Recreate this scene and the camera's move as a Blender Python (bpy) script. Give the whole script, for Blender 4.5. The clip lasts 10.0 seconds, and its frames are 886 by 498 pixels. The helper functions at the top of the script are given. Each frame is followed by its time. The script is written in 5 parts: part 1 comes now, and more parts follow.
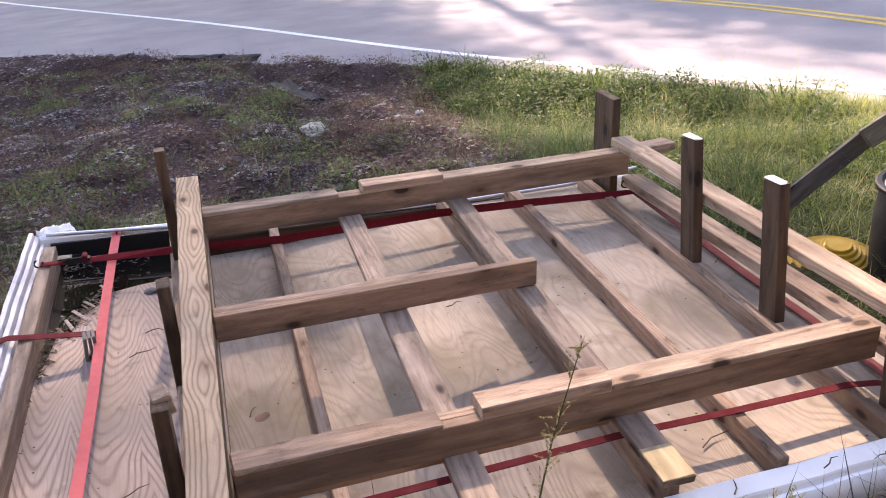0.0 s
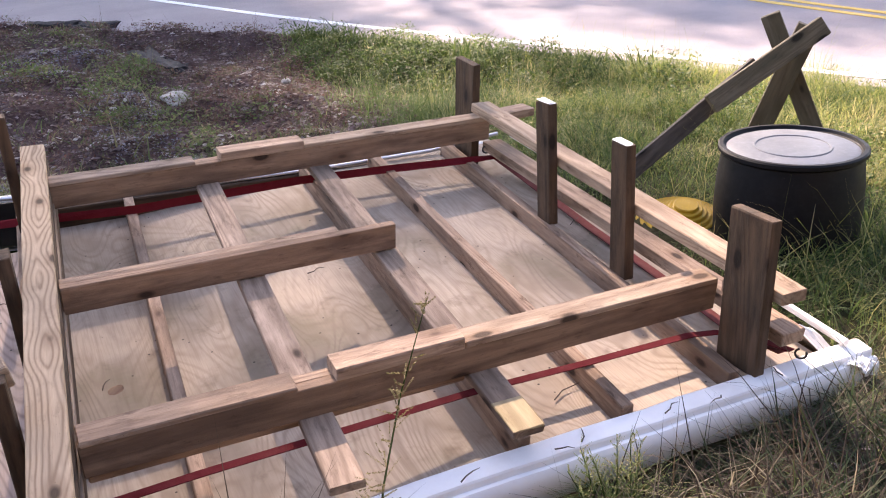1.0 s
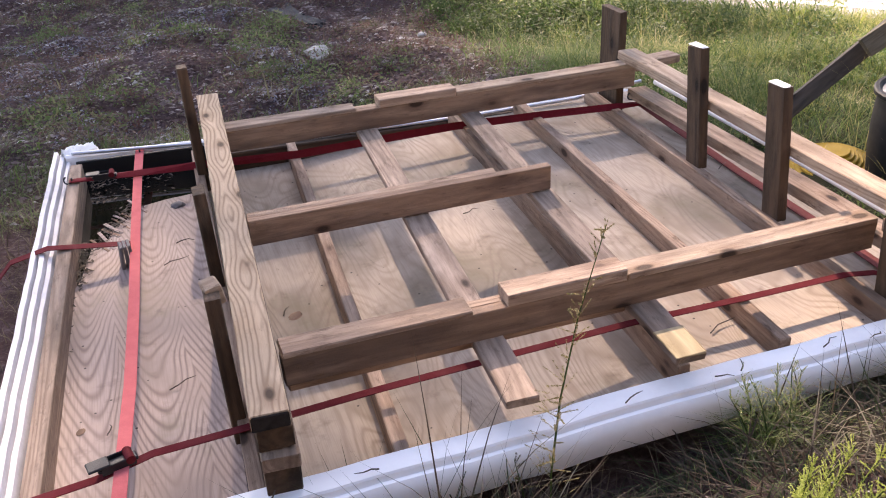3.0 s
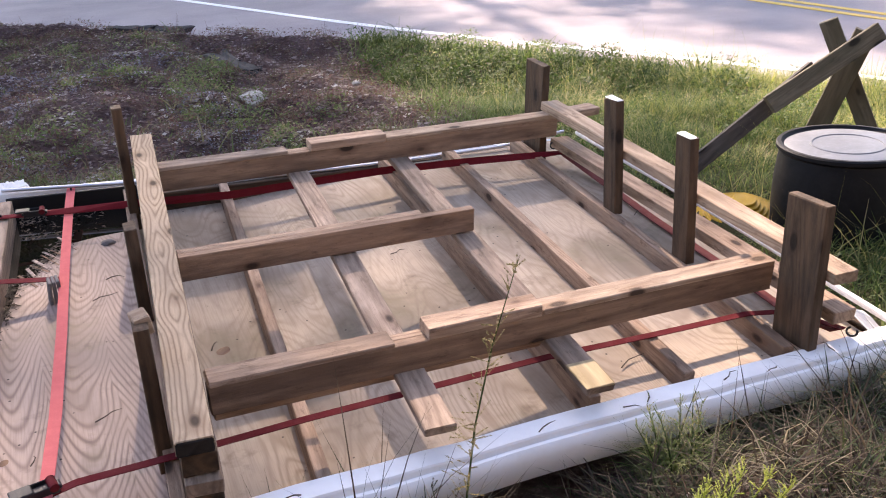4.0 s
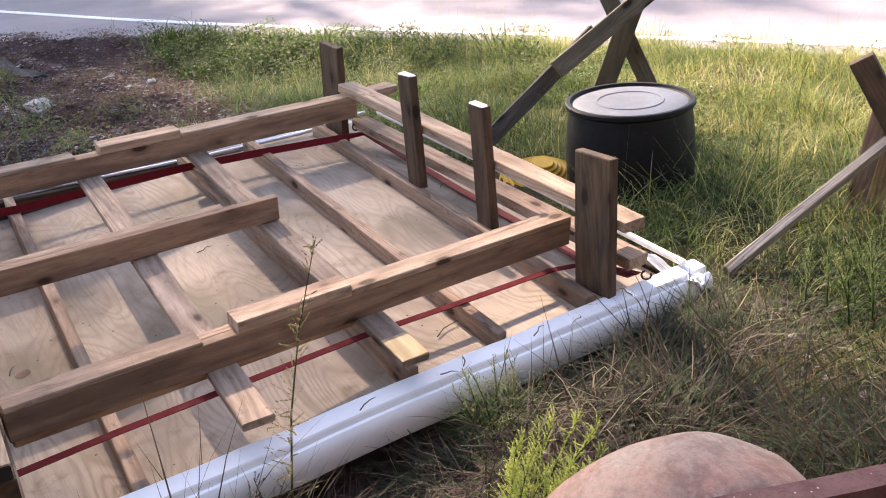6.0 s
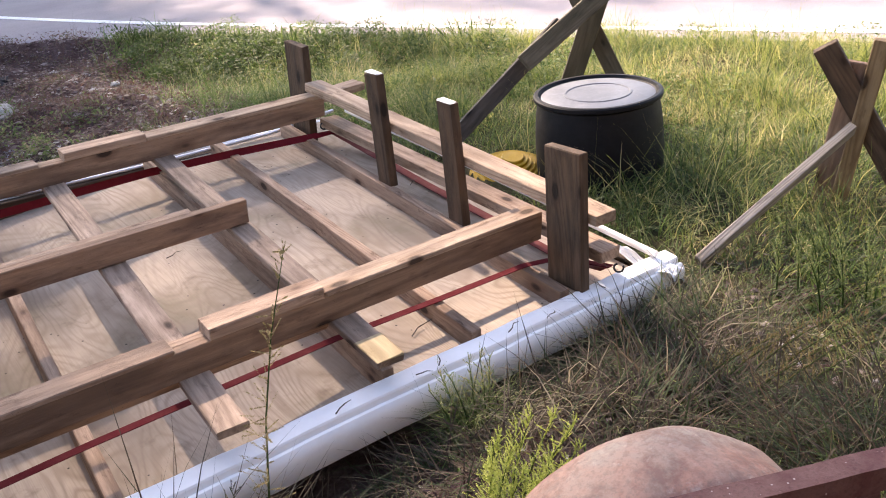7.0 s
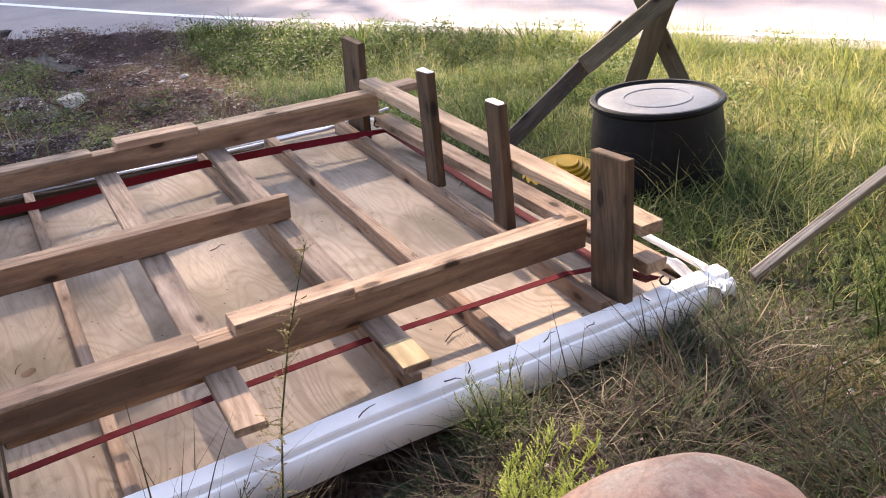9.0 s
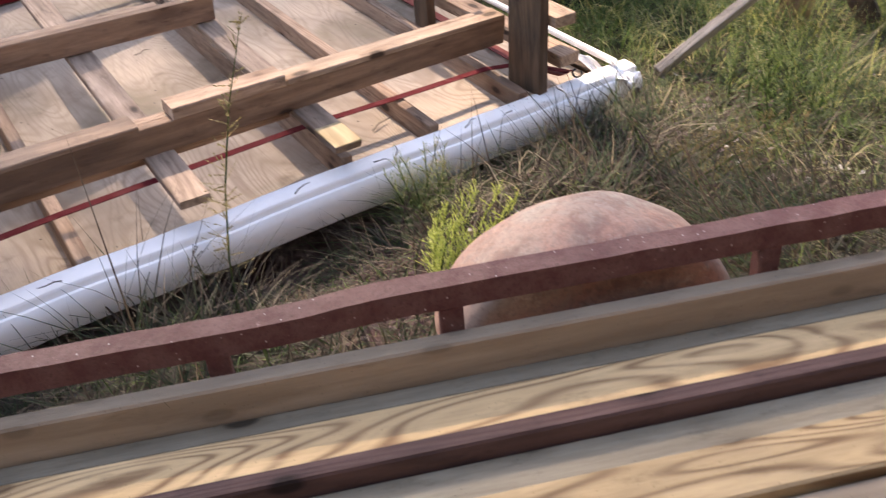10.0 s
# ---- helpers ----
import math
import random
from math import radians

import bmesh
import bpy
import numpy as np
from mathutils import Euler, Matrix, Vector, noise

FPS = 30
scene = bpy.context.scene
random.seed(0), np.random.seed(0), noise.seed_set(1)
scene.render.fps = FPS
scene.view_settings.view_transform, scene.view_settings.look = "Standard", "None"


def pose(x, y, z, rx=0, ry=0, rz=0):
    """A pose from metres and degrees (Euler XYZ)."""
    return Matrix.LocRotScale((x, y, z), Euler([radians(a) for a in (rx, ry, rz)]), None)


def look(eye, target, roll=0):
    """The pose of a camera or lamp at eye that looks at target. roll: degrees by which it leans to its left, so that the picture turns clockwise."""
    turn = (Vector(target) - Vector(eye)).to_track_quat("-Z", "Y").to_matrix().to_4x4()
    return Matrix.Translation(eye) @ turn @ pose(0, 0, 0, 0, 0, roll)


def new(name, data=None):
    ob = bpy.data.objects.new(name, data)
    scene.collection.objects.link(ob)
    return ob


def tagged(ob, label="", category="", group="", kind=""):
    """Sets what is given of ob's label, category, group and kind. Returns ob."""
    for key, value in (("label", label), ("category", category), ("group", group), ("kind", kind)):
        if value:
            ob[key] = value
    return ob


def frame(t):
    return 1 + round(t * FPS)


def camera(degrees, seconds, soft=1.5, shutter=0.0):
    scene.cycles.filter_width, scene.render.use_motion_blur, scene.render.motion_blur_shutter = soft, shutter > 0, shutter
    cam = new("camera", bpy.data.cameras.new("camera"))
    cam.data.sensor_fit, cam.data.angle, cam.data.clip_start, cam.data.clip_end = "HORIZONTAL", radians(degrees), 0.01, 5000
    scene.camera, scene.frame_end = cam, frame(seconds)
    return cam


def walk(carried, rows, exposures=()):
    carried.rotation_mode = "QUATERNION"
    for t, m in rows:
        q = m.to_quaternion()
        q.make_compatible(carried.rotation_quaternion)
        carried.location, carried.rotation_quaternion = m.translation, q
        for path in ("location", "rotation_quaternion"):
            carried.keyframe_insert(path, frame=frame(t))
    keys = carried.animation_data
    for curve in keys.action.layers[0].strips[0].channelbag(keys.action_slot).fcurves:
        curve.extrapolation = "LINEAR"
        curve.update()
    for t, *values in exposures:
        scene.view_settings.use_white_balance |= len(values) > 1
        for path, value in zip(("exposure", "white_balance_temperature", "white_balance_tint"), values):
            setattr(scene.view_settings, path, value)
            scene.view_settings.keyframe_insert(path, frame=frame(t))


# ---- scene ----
cam = camera(51.6, 10.0, soft=1.0, shutter=0.12)
# the timber tray leans a little against the level ground: TRAY turns its own axes into the world's
TRAY = pose(0, 0, 0, 0, 1.7, 0) @ pose(0, 0, 0, 4.57, 0, 0)
PATH = [
    (0, (-0.556, -1.757, 1.672), (0.002, -0.032, 0.827), -1.8),
    (0.5, (-0.51, -1.788, 1.656), (0.13, -0.089, 0.816), 0.1),
    (1, (-0.497, -1.805, 1.65), (0.291, -0.202, 0.749), 0.6),
    (1.5, (-0.506, -1.797, 1.646), (0.251, -0.215, 0.684), -0.6),
    (2, (-0.523, -1.786, 1.638), (0.048, -0.176, 0.598), -3.2),
    (2.2, (-0.526, -1.78, 1.637), (-0.024, -0.162, 0.573), -4.3),
    (3.3, (-0.762, -1.953, 1.684), (-0.169, -0.288, 0.747), -1.2),
    (3.5, (-0.777, -1.978, 1.695), (-0.136, -0.321, 0.775), -0.5),
    (4, (-0.71, -2.026, 1.689), (-0.015, -0.373, 0.804), 0.2),
    (4.5, (-0.667, -2.052, 1.682), (0.128, -0.436, 0.812), 1.3),
    (5, (-0.673, -2.064, 1.677), (0.242, -0.513, 0.806), 2.1),
    (5.5, (-0.664, -2.071, 1.673), (0.325, -0.589, 0.765), -0.2),
    (6.8, (-0.617, -2.06, 1.666), (0.412, -0.611, 0.749), -1.7),
    (7, (-0.625, -2.056, 1.677), (0.426, -0.629, 0.75), -1.8),
    (7.5, (-0.621, -2.054, 1.68), (0.408, -0.613, 0.75), -2.3),
    (8, (-0.589, -2.045, 1.672), (0.39, -0.576, 0.732), -2.1),
    (8.5, (-0.516, -2.054, 1.664), (0.436, -0.565, 0.727), -2.3),
    (9, (-0.499, -2.061, 1.648), (0.424, -0.544, 0.727), -1.8),
    (9.5, (-0.53, -2.123, 1.614), (0.184, -0.587, 0.55), -4.6),
    (10, (-0.675, -2.256, 1.577), (0.298, -0.984, 0.38), 0.4),
]
walk(cam, [(t, TRAY @ look(eye, target, roll)) for t, eye, target, roll in PATH], exposures=[(0, 2.12, 7350, 24), (5, 2.10, 7350, 21), (8, 2.13, 7500, 20), (10, 2.20, 7650, 19)])


# ---------------------------------------------------------------- light
SUN_FROM = Vector((0.17, 0.985, 0.0)).normalized()
SUN_HEIGHT = radians(37)
world = bpy.data.worlds.new("sky")
scene.world = world
world.use_nodes = True
wt = world.node_tree
sky = wt.nodes.new("ShaderNodeTexSky")
sky.sky_type = "NISHITA"
sky.sun_disc = False
sky.sun_elevation = SUN_HEIGHT
sky.sun_rotation = math.atan2(SUN_FROM.x, SUN_FROM.y)
wt.links.new(sky.outputs[0], wt.nodes["Background"].inputs[0])
wt.nodes["Background"].inputs[1].default_value = 0.12
sun = new("sun", bpy.data.lights.new("sun", "SUN"))
sun.data.energy = 5.0
sun.data.angle = radians(0.9)
sun.data.color = (1.0, 0.90, 0.78)
toward = SUN_FROM * math.cos(SUN_HEIGHT) + Vector((0, 0, math.sin(SUN_HEIGHT)))
sun.matrix_world = look(toward * 40, (0, 0, 0))


# ---------------------------------------------------------------- materials
class Nodes:
    """A small writer of node trees: one material, its shader and short calls for the usual nodes."""

    def __init__(self, name, roughness=0.7, metallic=0.0, specular=0.4):
        self.mat = bpy.data.materials.new(name)
        self.mat.use_nodes = True
        self.tree = self.mat.node_tree
        self.bsdf = self.tree.nodes["Principled BSDF"]
        self.set(self.bsdf, "Roughness", roughness)
        self.set(self.bsdf, "Metallic", metallic)
        self.set(self.bsdf, "Specular IOR Level", specular)

    def add(self, kind, **fields):
        node = self.tree.nodes.new("ShaderNode" + kind)
        for key, value in fields.items():
            setattr(node, key, value)
        return node

    def set(self, node, socket, value):
        if isinstance(value, bpy.types.NodeSocket):
            self.tree.links.new(value, node.inputs[socket])
        else:
            node.inputs[socket].default_value = value

    def coords(self, scale=(1, 1, 1), world_space=False, jitter=0.0):
        if world_space:
            out = self.add("NewGeometry").outputs["Position"]
        else:
            out = self.add("TexCoord").outputs["Object"]
        m = self.add("Mapping")
        self.set(m, "Vector", out)
        self.set(m, "Scale", scale)
        if jitter:
            r = self.add("ObjectInfo").outputs["Random"]
            c = self.add("CombineXYZ")
            for k, f in (("X", 1.0), ("Y", 2.7), ("Z", 4.3)):
                self.set(c, k, self.math("MULTIPLY", r, jitter * f))
            self.set(m, "Location", c.outputs[0])
        return m.outputs[0]

    def noise(self, vector, scale=5.0, detail=3.0, rough=0.5, distortion=0.0):
        n = self.add("TexNoise")
        self.set(n, "Vector", vector)
        for key, value in (("Scale", scale), ("Detail", detail), ("Roughness", rough), ("Distortion", distortion)):
            self.set(n, key, value)
        return n.outputs["Fac"]

    def cells(self, vector, scale, output="Distance", feature="F1"):
        n = self.add("TexVoronoi", feature=feature)
        self.set(n, "Vector", vector)
        self.set(n, "Scale", scale)
        return n.outputs[output]

    def math(self, operation, a, b=0.0, c=0.0):
        n = self.add("Math", operation=operation)
        for k, v in enumerate((a, b, c)):
            self.set(n, k, v)
        return n.outputs[0]

    def ramp(self, fac, stops):
        n = self.add("ValToRGB")
        e = n.color_ramp.elements
        while len(e) < len(stops):
            e.new(0.5)
        for item, (at, colour) in zip(e, stops):
            item.position = at
            item.color = (*colour, 1) if len(colour) == 3 else colour
        self.set(n, 0, fac)
        return n.outputs[0]

    def grey(self, fac, low, high, a=0.0, b=1.0):
        n = self.add("MapRange")
        for k, v in enumerate((fac, low, high, a, b)):
            self.set(n, k, v)
        return n.outputs[0]

    def mix(self, fac, a, b, blend="MIX"):
        n = self.add("Mix", data_type="RGBA", blend_type=blend)
        for k, v in ((0, fac), (6, a), (7, b)):
            if k and isinstance(v, tuple) and len(v) == 3:
                v = (*v, 1)
            self.set(n, k, v)
        return n.outputs[2]

    def bump(self, height, strength=0.3, distance=0.005):
        n = self.add("Bump")
        self.set(n, "Strength", strength)
        self.set(n, "Distance", distance)
        self.set(n, "Height", height)
        self.set(self.bsdf, "Normal", n.outputs[0])

    def colour(self, value):
        self.set(self.bsdf, "Base Color", (*value, 1) if isinstance(value, tuple) and len(value) == 3 else value)
        return self


def timber(name, light, dark, stain, rings=26.0, contrast=0.55, weather=0.5, grit=0.5, stretch=(0.55, 7.0, 7.0), crisp=1.8, eyes=0.0, knots=1.0):
    """Sawn pine along the object's x: flame figure, fine fibre, knots and grey or damp stains."""
    n = Nodes(name, 0.78, specular=0.25)
    figure = n.noise(n.coords(stretch, jitter=31.0), 1.0, 1.0, 0.4, 0.25)
    ring = n.math("SINE", n.math("MULTIPLY", figure, rings * 6.28))
    if eyes:
        # plain-sawn face: long tongues and closed eyes round the board's middle line
        sep = n.add("SeparateXYZ")
        n.set(sep, 0, n.coords())
        drift = n.noise(n.coords((1.6, 0.4, 0.4), jitter=13.0), 1.0, 2.0, 0.5)
        dy = n.math("ADD", sep.outputs[1], n.grey(drift, 0.25, 0.75, -0.025, 0.025))
        flank = n.math("SQRT", n.math("ADD", n.math("MULTIPLY", dy, dy), 0.00006))
        swell = n.noise(n.coords((2.6, 1.5, 1.5), jitter=19.0), 1.0, 1.5, 0.4)
        turns = n.math("ADD", n.math("MULTIPLY", flank, eyes), n.math("MULTIPLY", swell, rings))
        ring = n.math("SINE", n.math("MULTIPLY", turns, 6.28))
    ring = n.grey(ring, -1.0, 1.0)
    ring = n.math("POWER", ring, crisp)
    fibre = n.noise(n.coords((22.0, 420.0, 420.0), jitter=17.0), 1.0, 3.0, 0.65)
    blotch = n.noise(n.coords((2.2, 9.0, 9.0), jitter=11.0), 1.0, 4.0, 0.6)
    fine_ring = n.grey(n.math("SINE", n.math("MULTIPLY", figure, rings * 21.0)), -1.0, 1.0)
    streak = n.noise(n.coords((5.0, 110.0, 110.0), jitter=41.0), 1.0, 4.0, 0.65)
    base = n.mix(n.math("MULTIPLY", ring, contrast), light, dark)
    base = n.mix(n.math("MULTIPLY", fine_ring, 0.07), base, dark)
    base = n.mix(n.grey(streak, 0.48, 0.72, 0.0, 0.45 * grit), base, dark)
    base = n.mix(n.grey(fibre, 0.45, 0.75, 0.0, 0.5 * grit), base, dark)
    base = n.mix(n.grey(blotch, 0.44, 0.66, 0.0, weather), base, stain)
    grime = n.noise(n.coords((9.0, 26.0, 26.0), jitter=23.0), 1.0, 6.0, 0.72)
    base = n.mix(n.grey(grime, 0.55, 0.70, 0.0, grit), base, tuple(c * 0.6 for c in dark))
    damp = n.noise(n.coords((1.1, 14.0, 14.0), jitter=53.0), 1.0, 5.0, 0.68)
    base = n.mix(n.grey(damp, 0.50, 0.70, 0.0, 0.55 * weather), base, tuple(c * 0.55 for c in stain))
    bleach = n.noise(n.coords((3.0, 20.0, 20.0), jitter=61.0), 1.0, 4.0, 0.6)
    base = n.mix(n.grey(bleach, 0.52, 0.72, 0.0, 0.5), base, tuple(min(0.8, c * 1.25 + 0.03) for c in light))
    spots = n.cells(n.coords((4.6, 9.5, 9.5), jitter=5.0), 1.0)
    base = n.mix(n.grey(spots, 0.14, 0.34, 0.6 * knots, 0.0), base, dark)
    base = n.mix(n.grey(spots, 0.11, 0.17, 0.9 * knots, 0.0), base, tuple(c * 0.25 for c in dark))
    specks = n.cells(n.coords((60.0, 60.0, 60.0), jitter=3.0), 1.0)
    base = n.mix(n.grey(specks, 0.04, 0.10, 0.5, 0.0), base, tuple(c * 0.4 for c in dark))
    tint = n.add("HueSaturation")
    n.set(tint, "Color", base)
    n.set(tint, "Value", n.grey(n.add("ObjectInfo").outputs["Random"], 0.0, 1.0, 0.84, 1.14))
    n.colour(tint.outputs[0])
    n.bump(n.math("ADD", n.math("MULTIPLY", ring, 0.5), n.math("ADD", fibre, grime)), 0.5, 0.003)
    return n.mat


def plywood(name, light, dark, stain, rings=15.0, low=0.06, high=0.52, stretch=(4.2, 1.25, 1.0), arch=None):
    """Rotary-cut veneer: broad wandering contour figure along the object's y."""
    n = Nodes(name, 0.72, specular=0.25)
    figure = n.noise(n.coords(stretch, jitter=9.0), 1.0, 1.2, 0.42, 0.6)
    ring = n.grey(n.math("SINE", n.math("MULTIPLY", figure, rings * 6.28)), -1.0, 1.0)
    if arch:
        # flat-sawn arches: nested tongues round the line x = arch, wandering a little
        sep = n.add("SeparateXYZ")
        n.set(sep, 0, n.coords())
        wander = n.noise(n.coords((3.2, 1.1, 1.0)), 1.0, 2.0, 0.45)
        dx = n.math("ADD", n.math("SUBTRACT", sep.outputs[0], arch), n.grey(wander, 0.25, 0.75, -0.05, 0.05))
        dx = n.math("PINGPONG", dx, 0.10)
        flank = n.math("SQRT", n.math("ADD", n.math("MULTIPLY", dx, dx), 0.0016))
        turns = n.math("SUBTRACT", n.math("MULTIPLY", flank, 66.0), n.math("MULTIPLY", sep.outputs[1], 13.0))
        turns = n.math("ADD", turns, n.math("MULTIPLY", wander, 5.0))
        ring = n.grey(n.math("SINE", n.math("MULTIPLY", turns, 6.28)), -1.0, 1.0)
    ring = n.math("POWER", ring, 2.6)
    strength = n.grey(n.noise(n.coords((1.6, 1.1, 1.0)), 1.0, 2.0), 0.34, 0.66, low, high)
    fibre = n.noise(n.coords((190.0, 6.0, 30.0)), 1.0, 2.0, 0.6)
    base = n.mix(n.math("MULTIPLY", ring, strength), light, dark)
    base = n.mix(n.grey(fibre, 0.45, 0.75, 0.0, 0.35), base, dark)
    patch = n.noise(n.coords((1.5, 1.2, 1.0)), 1.3, 5.0, 0.62)
    base = n.mix(n.grey(patch, 0.42, 0.62, 0.0, 0.85), base, stain)
    small = n.noise(n.coords((9.0, 9.0, 9.0)), 1.0, 4.0, 0.65)
    base = n.mix(n.grey(small, 0.58, 0.75, 0.0, 0.5), base, tuple(c * 0.6 for c in dark))
    specks = n.cells(n.coords((16.0, 16.0, 16.0)), 1.0)
    base = n.mix(n.grey(specks, 0.045, 0.075, 0.9, 0.0), base, (0.03, 0.022, 0.016))
    algae = n.noise(n.coords((1.0, 1.0, 1.0)), 2.1, 5.0, 0.65)
    base = n.mix(n.grey(algae, 0.56, 0.70, 0.0, 0.5), base, (0.17, 0.155, 0.085))
    n.colour(base)
    n.bump(n.math("ADD", ring, fibre), 0.3, 0.0015)
    return n.mat


def plain(name, colour, roughness=0.5, metallic=0.0, vary=0.25, scale=14.0, bump=0.15, dirt=None, specular=0.4):
    """A painted, plastic or metal surface with mottling at two scales and optional dirt."""
    n = Nodes(name, roughness, metallic, specular)
    a = n.noise(n.coords(), scale, 4.0, 0.6)
    b = n.noise(n.coords(), scale * 9.0, 3.0, 0.6)
    base = n.mix(n.grey(a, 0.35, 0.7, 0.0, vary), colour, tuple(c * 0.55 for c in colour))
    base = n.mix(n.grey(b, 0.5, 0.75, 0.0, vary), base, tuple(min(1.0, c * 1.35 + 0.01) for c in colour))
    if dirt:
        d = n.noise(n.coords((1, 1, 1)), scale * 0.45, 6.0, 0.7)
        base = n.mix(n.grey(d, 0.5, 0.66, 0.0, 0.75), base, dirt)
    n.colour(base)
    n.set(n.bsdf, "Roughness", n.grey(a, 0.3, 0.7, roughness * 0.8, min(1.0, roughness * 1.2)))
    n.bump(b, bump, 0.002)
    return n.mat


def foliage(name, stops):
    n = Nodes(name, 0.62, specular=0.25)
    r = n.add("NewGeometry").outputs["Random Per Island"]
    drift = n.noise(n.coords(world_space=True), 1.7, 3.0, 0.6)
    r = n.math("ADD", n.math("MULTIPLY", r, 0.72), n.grey(drift, 0.3, 0.7, -0.16, 0.48))
    n.colour(n.ramp(r, stops))
    n.set(n.bsdf, "Subsurface Weight", 0.0)
    out = n.tree.nodes["Material Output"]
    tr = n.add("BsdfTranslucent")
    n.set(tr, "Color", n.ramp(r, [(a, tuple(min(1, c * 1.5) for c in col)) for a, col in stops]))
    mx = n.add("MixShader")
    n.set(mx, 0, 0.42)
    n.tree.links.new(n.bsdf.outputs[0], mx.inputs[1])
    n.tree.links.new(tr.outputs[0], mx.inputs[2])
    n.tree.links.new(mx.outputs[0], out.inputs[0])
    return n.mat


PINE = timber("weathered pine", (0.46, 0.315, 0.22), (0.135, 0.072, 0.045), (0.17, 0.112, 0.08), 16.0, 0.38, 0.85, 0.85)
# browner mix: the shade on the beams' sides is in this colour
PINE_BROWN_SHADE = timber("brown pine toned for shaded sides", (0.36, 0.228, 0.15), (0.11, 0.058, 0.036), (0.14, 0.088, 0.062), 15.0, 0.4, 0.9, 0.6)
# paler mix: on caps and rail it carries the light on top
PINE_PALE = timber("pale sawn pine, also for lit tops", (0.53, 0.385, 0.27), (0.19, 0.105, 0.062), (0.23, 0.155, 0.11), 17.0, 0.45, 0.75, 0.85)
PINE_FLAME = timber("flame-figured pine", (0.52, 0.375, 0.25), (0.20, 0.12, 0.07), (0.34, 0.25, 0.175), 9.0, 0.75, 0.4, 0.35, (1.3, 9.0, 9.0), 2.2, 75.0)
PINE_GREY = timber("grey damp pine", (0.43, 0.31, 0.228), (0.14, 0.086, 0.058), (0.155, 0.11, 0.082), 20.0, 0.5, 0.8, 0.75)
PINE_DARK = timber("dark brown pine", (0.125, 0.075, 0.044), (0.042, 0.024, 0.015), (0.030, 0.022, 0.015), 14.0, 0.4, 0.9)
PINE_PURPLE = timber("purple-brown stained board", (0.125, 0.070, 0.060), (0.05, 0.027, 0.025), (0.08, 0.05, 0.045), 20.0, 0.4, 0.6)
PINE_BLACK = timber("blackened old board", (0.085, 0.068, 0.055), (0.03, 0.023, 0.018), (0.04, 0.033, 0.028), 20.0, 0.4, 0.6)
# paler, yellower pine that carries a patch of sunlight in its colour
PINE_SUNLIT = timber("sunlit yellow pine", (0.46, 0.35, 0.20), (0.20, 0.14, 0.07), (0.32, 0.25, 0.15), 20.0, 0.5, 0.6)
PINE_MOSS = timber("dull mossy board", (0.17, 0.135, 0.09), (0.06, 0.048, 0.03), (0.085, 0.075, 0.045), 16.0, 0.4, 0.7)
PINE_ASH = timber("sun-silvered board", (0.42, 0.37, 0.315), (0.11, 0.086, 0.068), (0.15, 0.125, 0.105), 20.0, 0.45, 0.6)
PINE_GOLD = timber("brown treated timber", (0.34, 0.225, 0.115), (0.13, 0.07, 0.032), (0.22, 0.15, 0.085), 12.0, 0.6, 0.5)
LUMBER_GREY = timber("grey-green lumber", (0.31, 0.265, 0.19), (0.15, 0.115, 0.075), (0.19, 0.16, 0.11), 9.0, 0.3, 0.6, 0.5, (0.5, 6.0, 6.0))
LUMBER_TAN = timber("clean tan lumber", (0.37, 0.285, 0.20), (0.21, 0.145, 0.095), (0.27, 0.21, 0.15), 9.0, 0.3, 0.5, 0.35, (0.5, 6.0, 6.0), knots=0.35)
LUMBER_FLAME = timber("bold-grained lumber", (0.60, 0.42, 0.22), (0.19, 0.105, 0.052), (0.44, 0.31, 0.17), 21.0, 0.9, 0.35, 0.35, (1.2, 8.0, 8.0), 2.8, 0.0, 0.6)
PLY = plywood("weathered plywood", (0.50, 0.40, 0.31), (0.21, 0.14, 0.095), (0.27, 0.205, 0.15), 20.0, 0.05, 0.6)
PLY_GREY = plywood("grey curled plywood", (0.48, 0.37, 0.31), (0.15, 0.10, 0.085), (0.31, 0.24, 0.205), 42.0, 0.4, 0.85, (4.2, 0.7, 1.0), 0.098)
WHITE = plain("white vinyl flashing", (0.93, 0.915, 0.90), 0.45, 0.0, 0.05, 5.0, 0.12, (0.82, 0.795, 0.775))
WHITE_OLD = plain("chalky weathered vinyl", (0.66, 0.64, 0.655), 0.6, 0.0, 0.25, 9.0, 0.2, (0.45, 0.42, 0.41))
STEEL = plain("galvanised pipe", (0.62, 0.63, 0.66), 0.35, 0.85, 0.2, 30.0, 0.1)
LINER = plain("black rubber liner", (0.012, 0.012, 0.013), 0.4, 0.0, 0.3, 20.0, 0.2)
STRAP = plain("faded red webbing", (0.17, 0.015, 0.021), 0.8, 0.0, 0.35, 26.0, 0.4, specular=0.08)
STRAP_DARK = plain("dark red webbing", (0.125, 0.015, 0.020), 0.85, 0.0, 0.35, 26.0, 0.4, specular=0.08)
STRAP_DULL = plain("dusty red webbing", (0.21, 0.062, 0.056), 0.85, 0.0, 0.35, 26.0, 0.4, specular=0.08)
STRAP_PINK = plain("sun-bleached red webbing", (0.60, 0.145, 0.145), 0.8, 0.0, 0.25, 26.0, 0.4, specular=0.08)
BLACK_METAL = plain("black painted steel", (0.02, 0.02, 0.022), 0.45, 0.3, 0.3, 40.0, 0.2)
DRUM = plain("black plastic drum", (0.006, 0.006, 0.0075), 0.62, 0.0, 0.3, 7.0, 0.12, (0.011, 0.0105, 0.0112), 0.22)
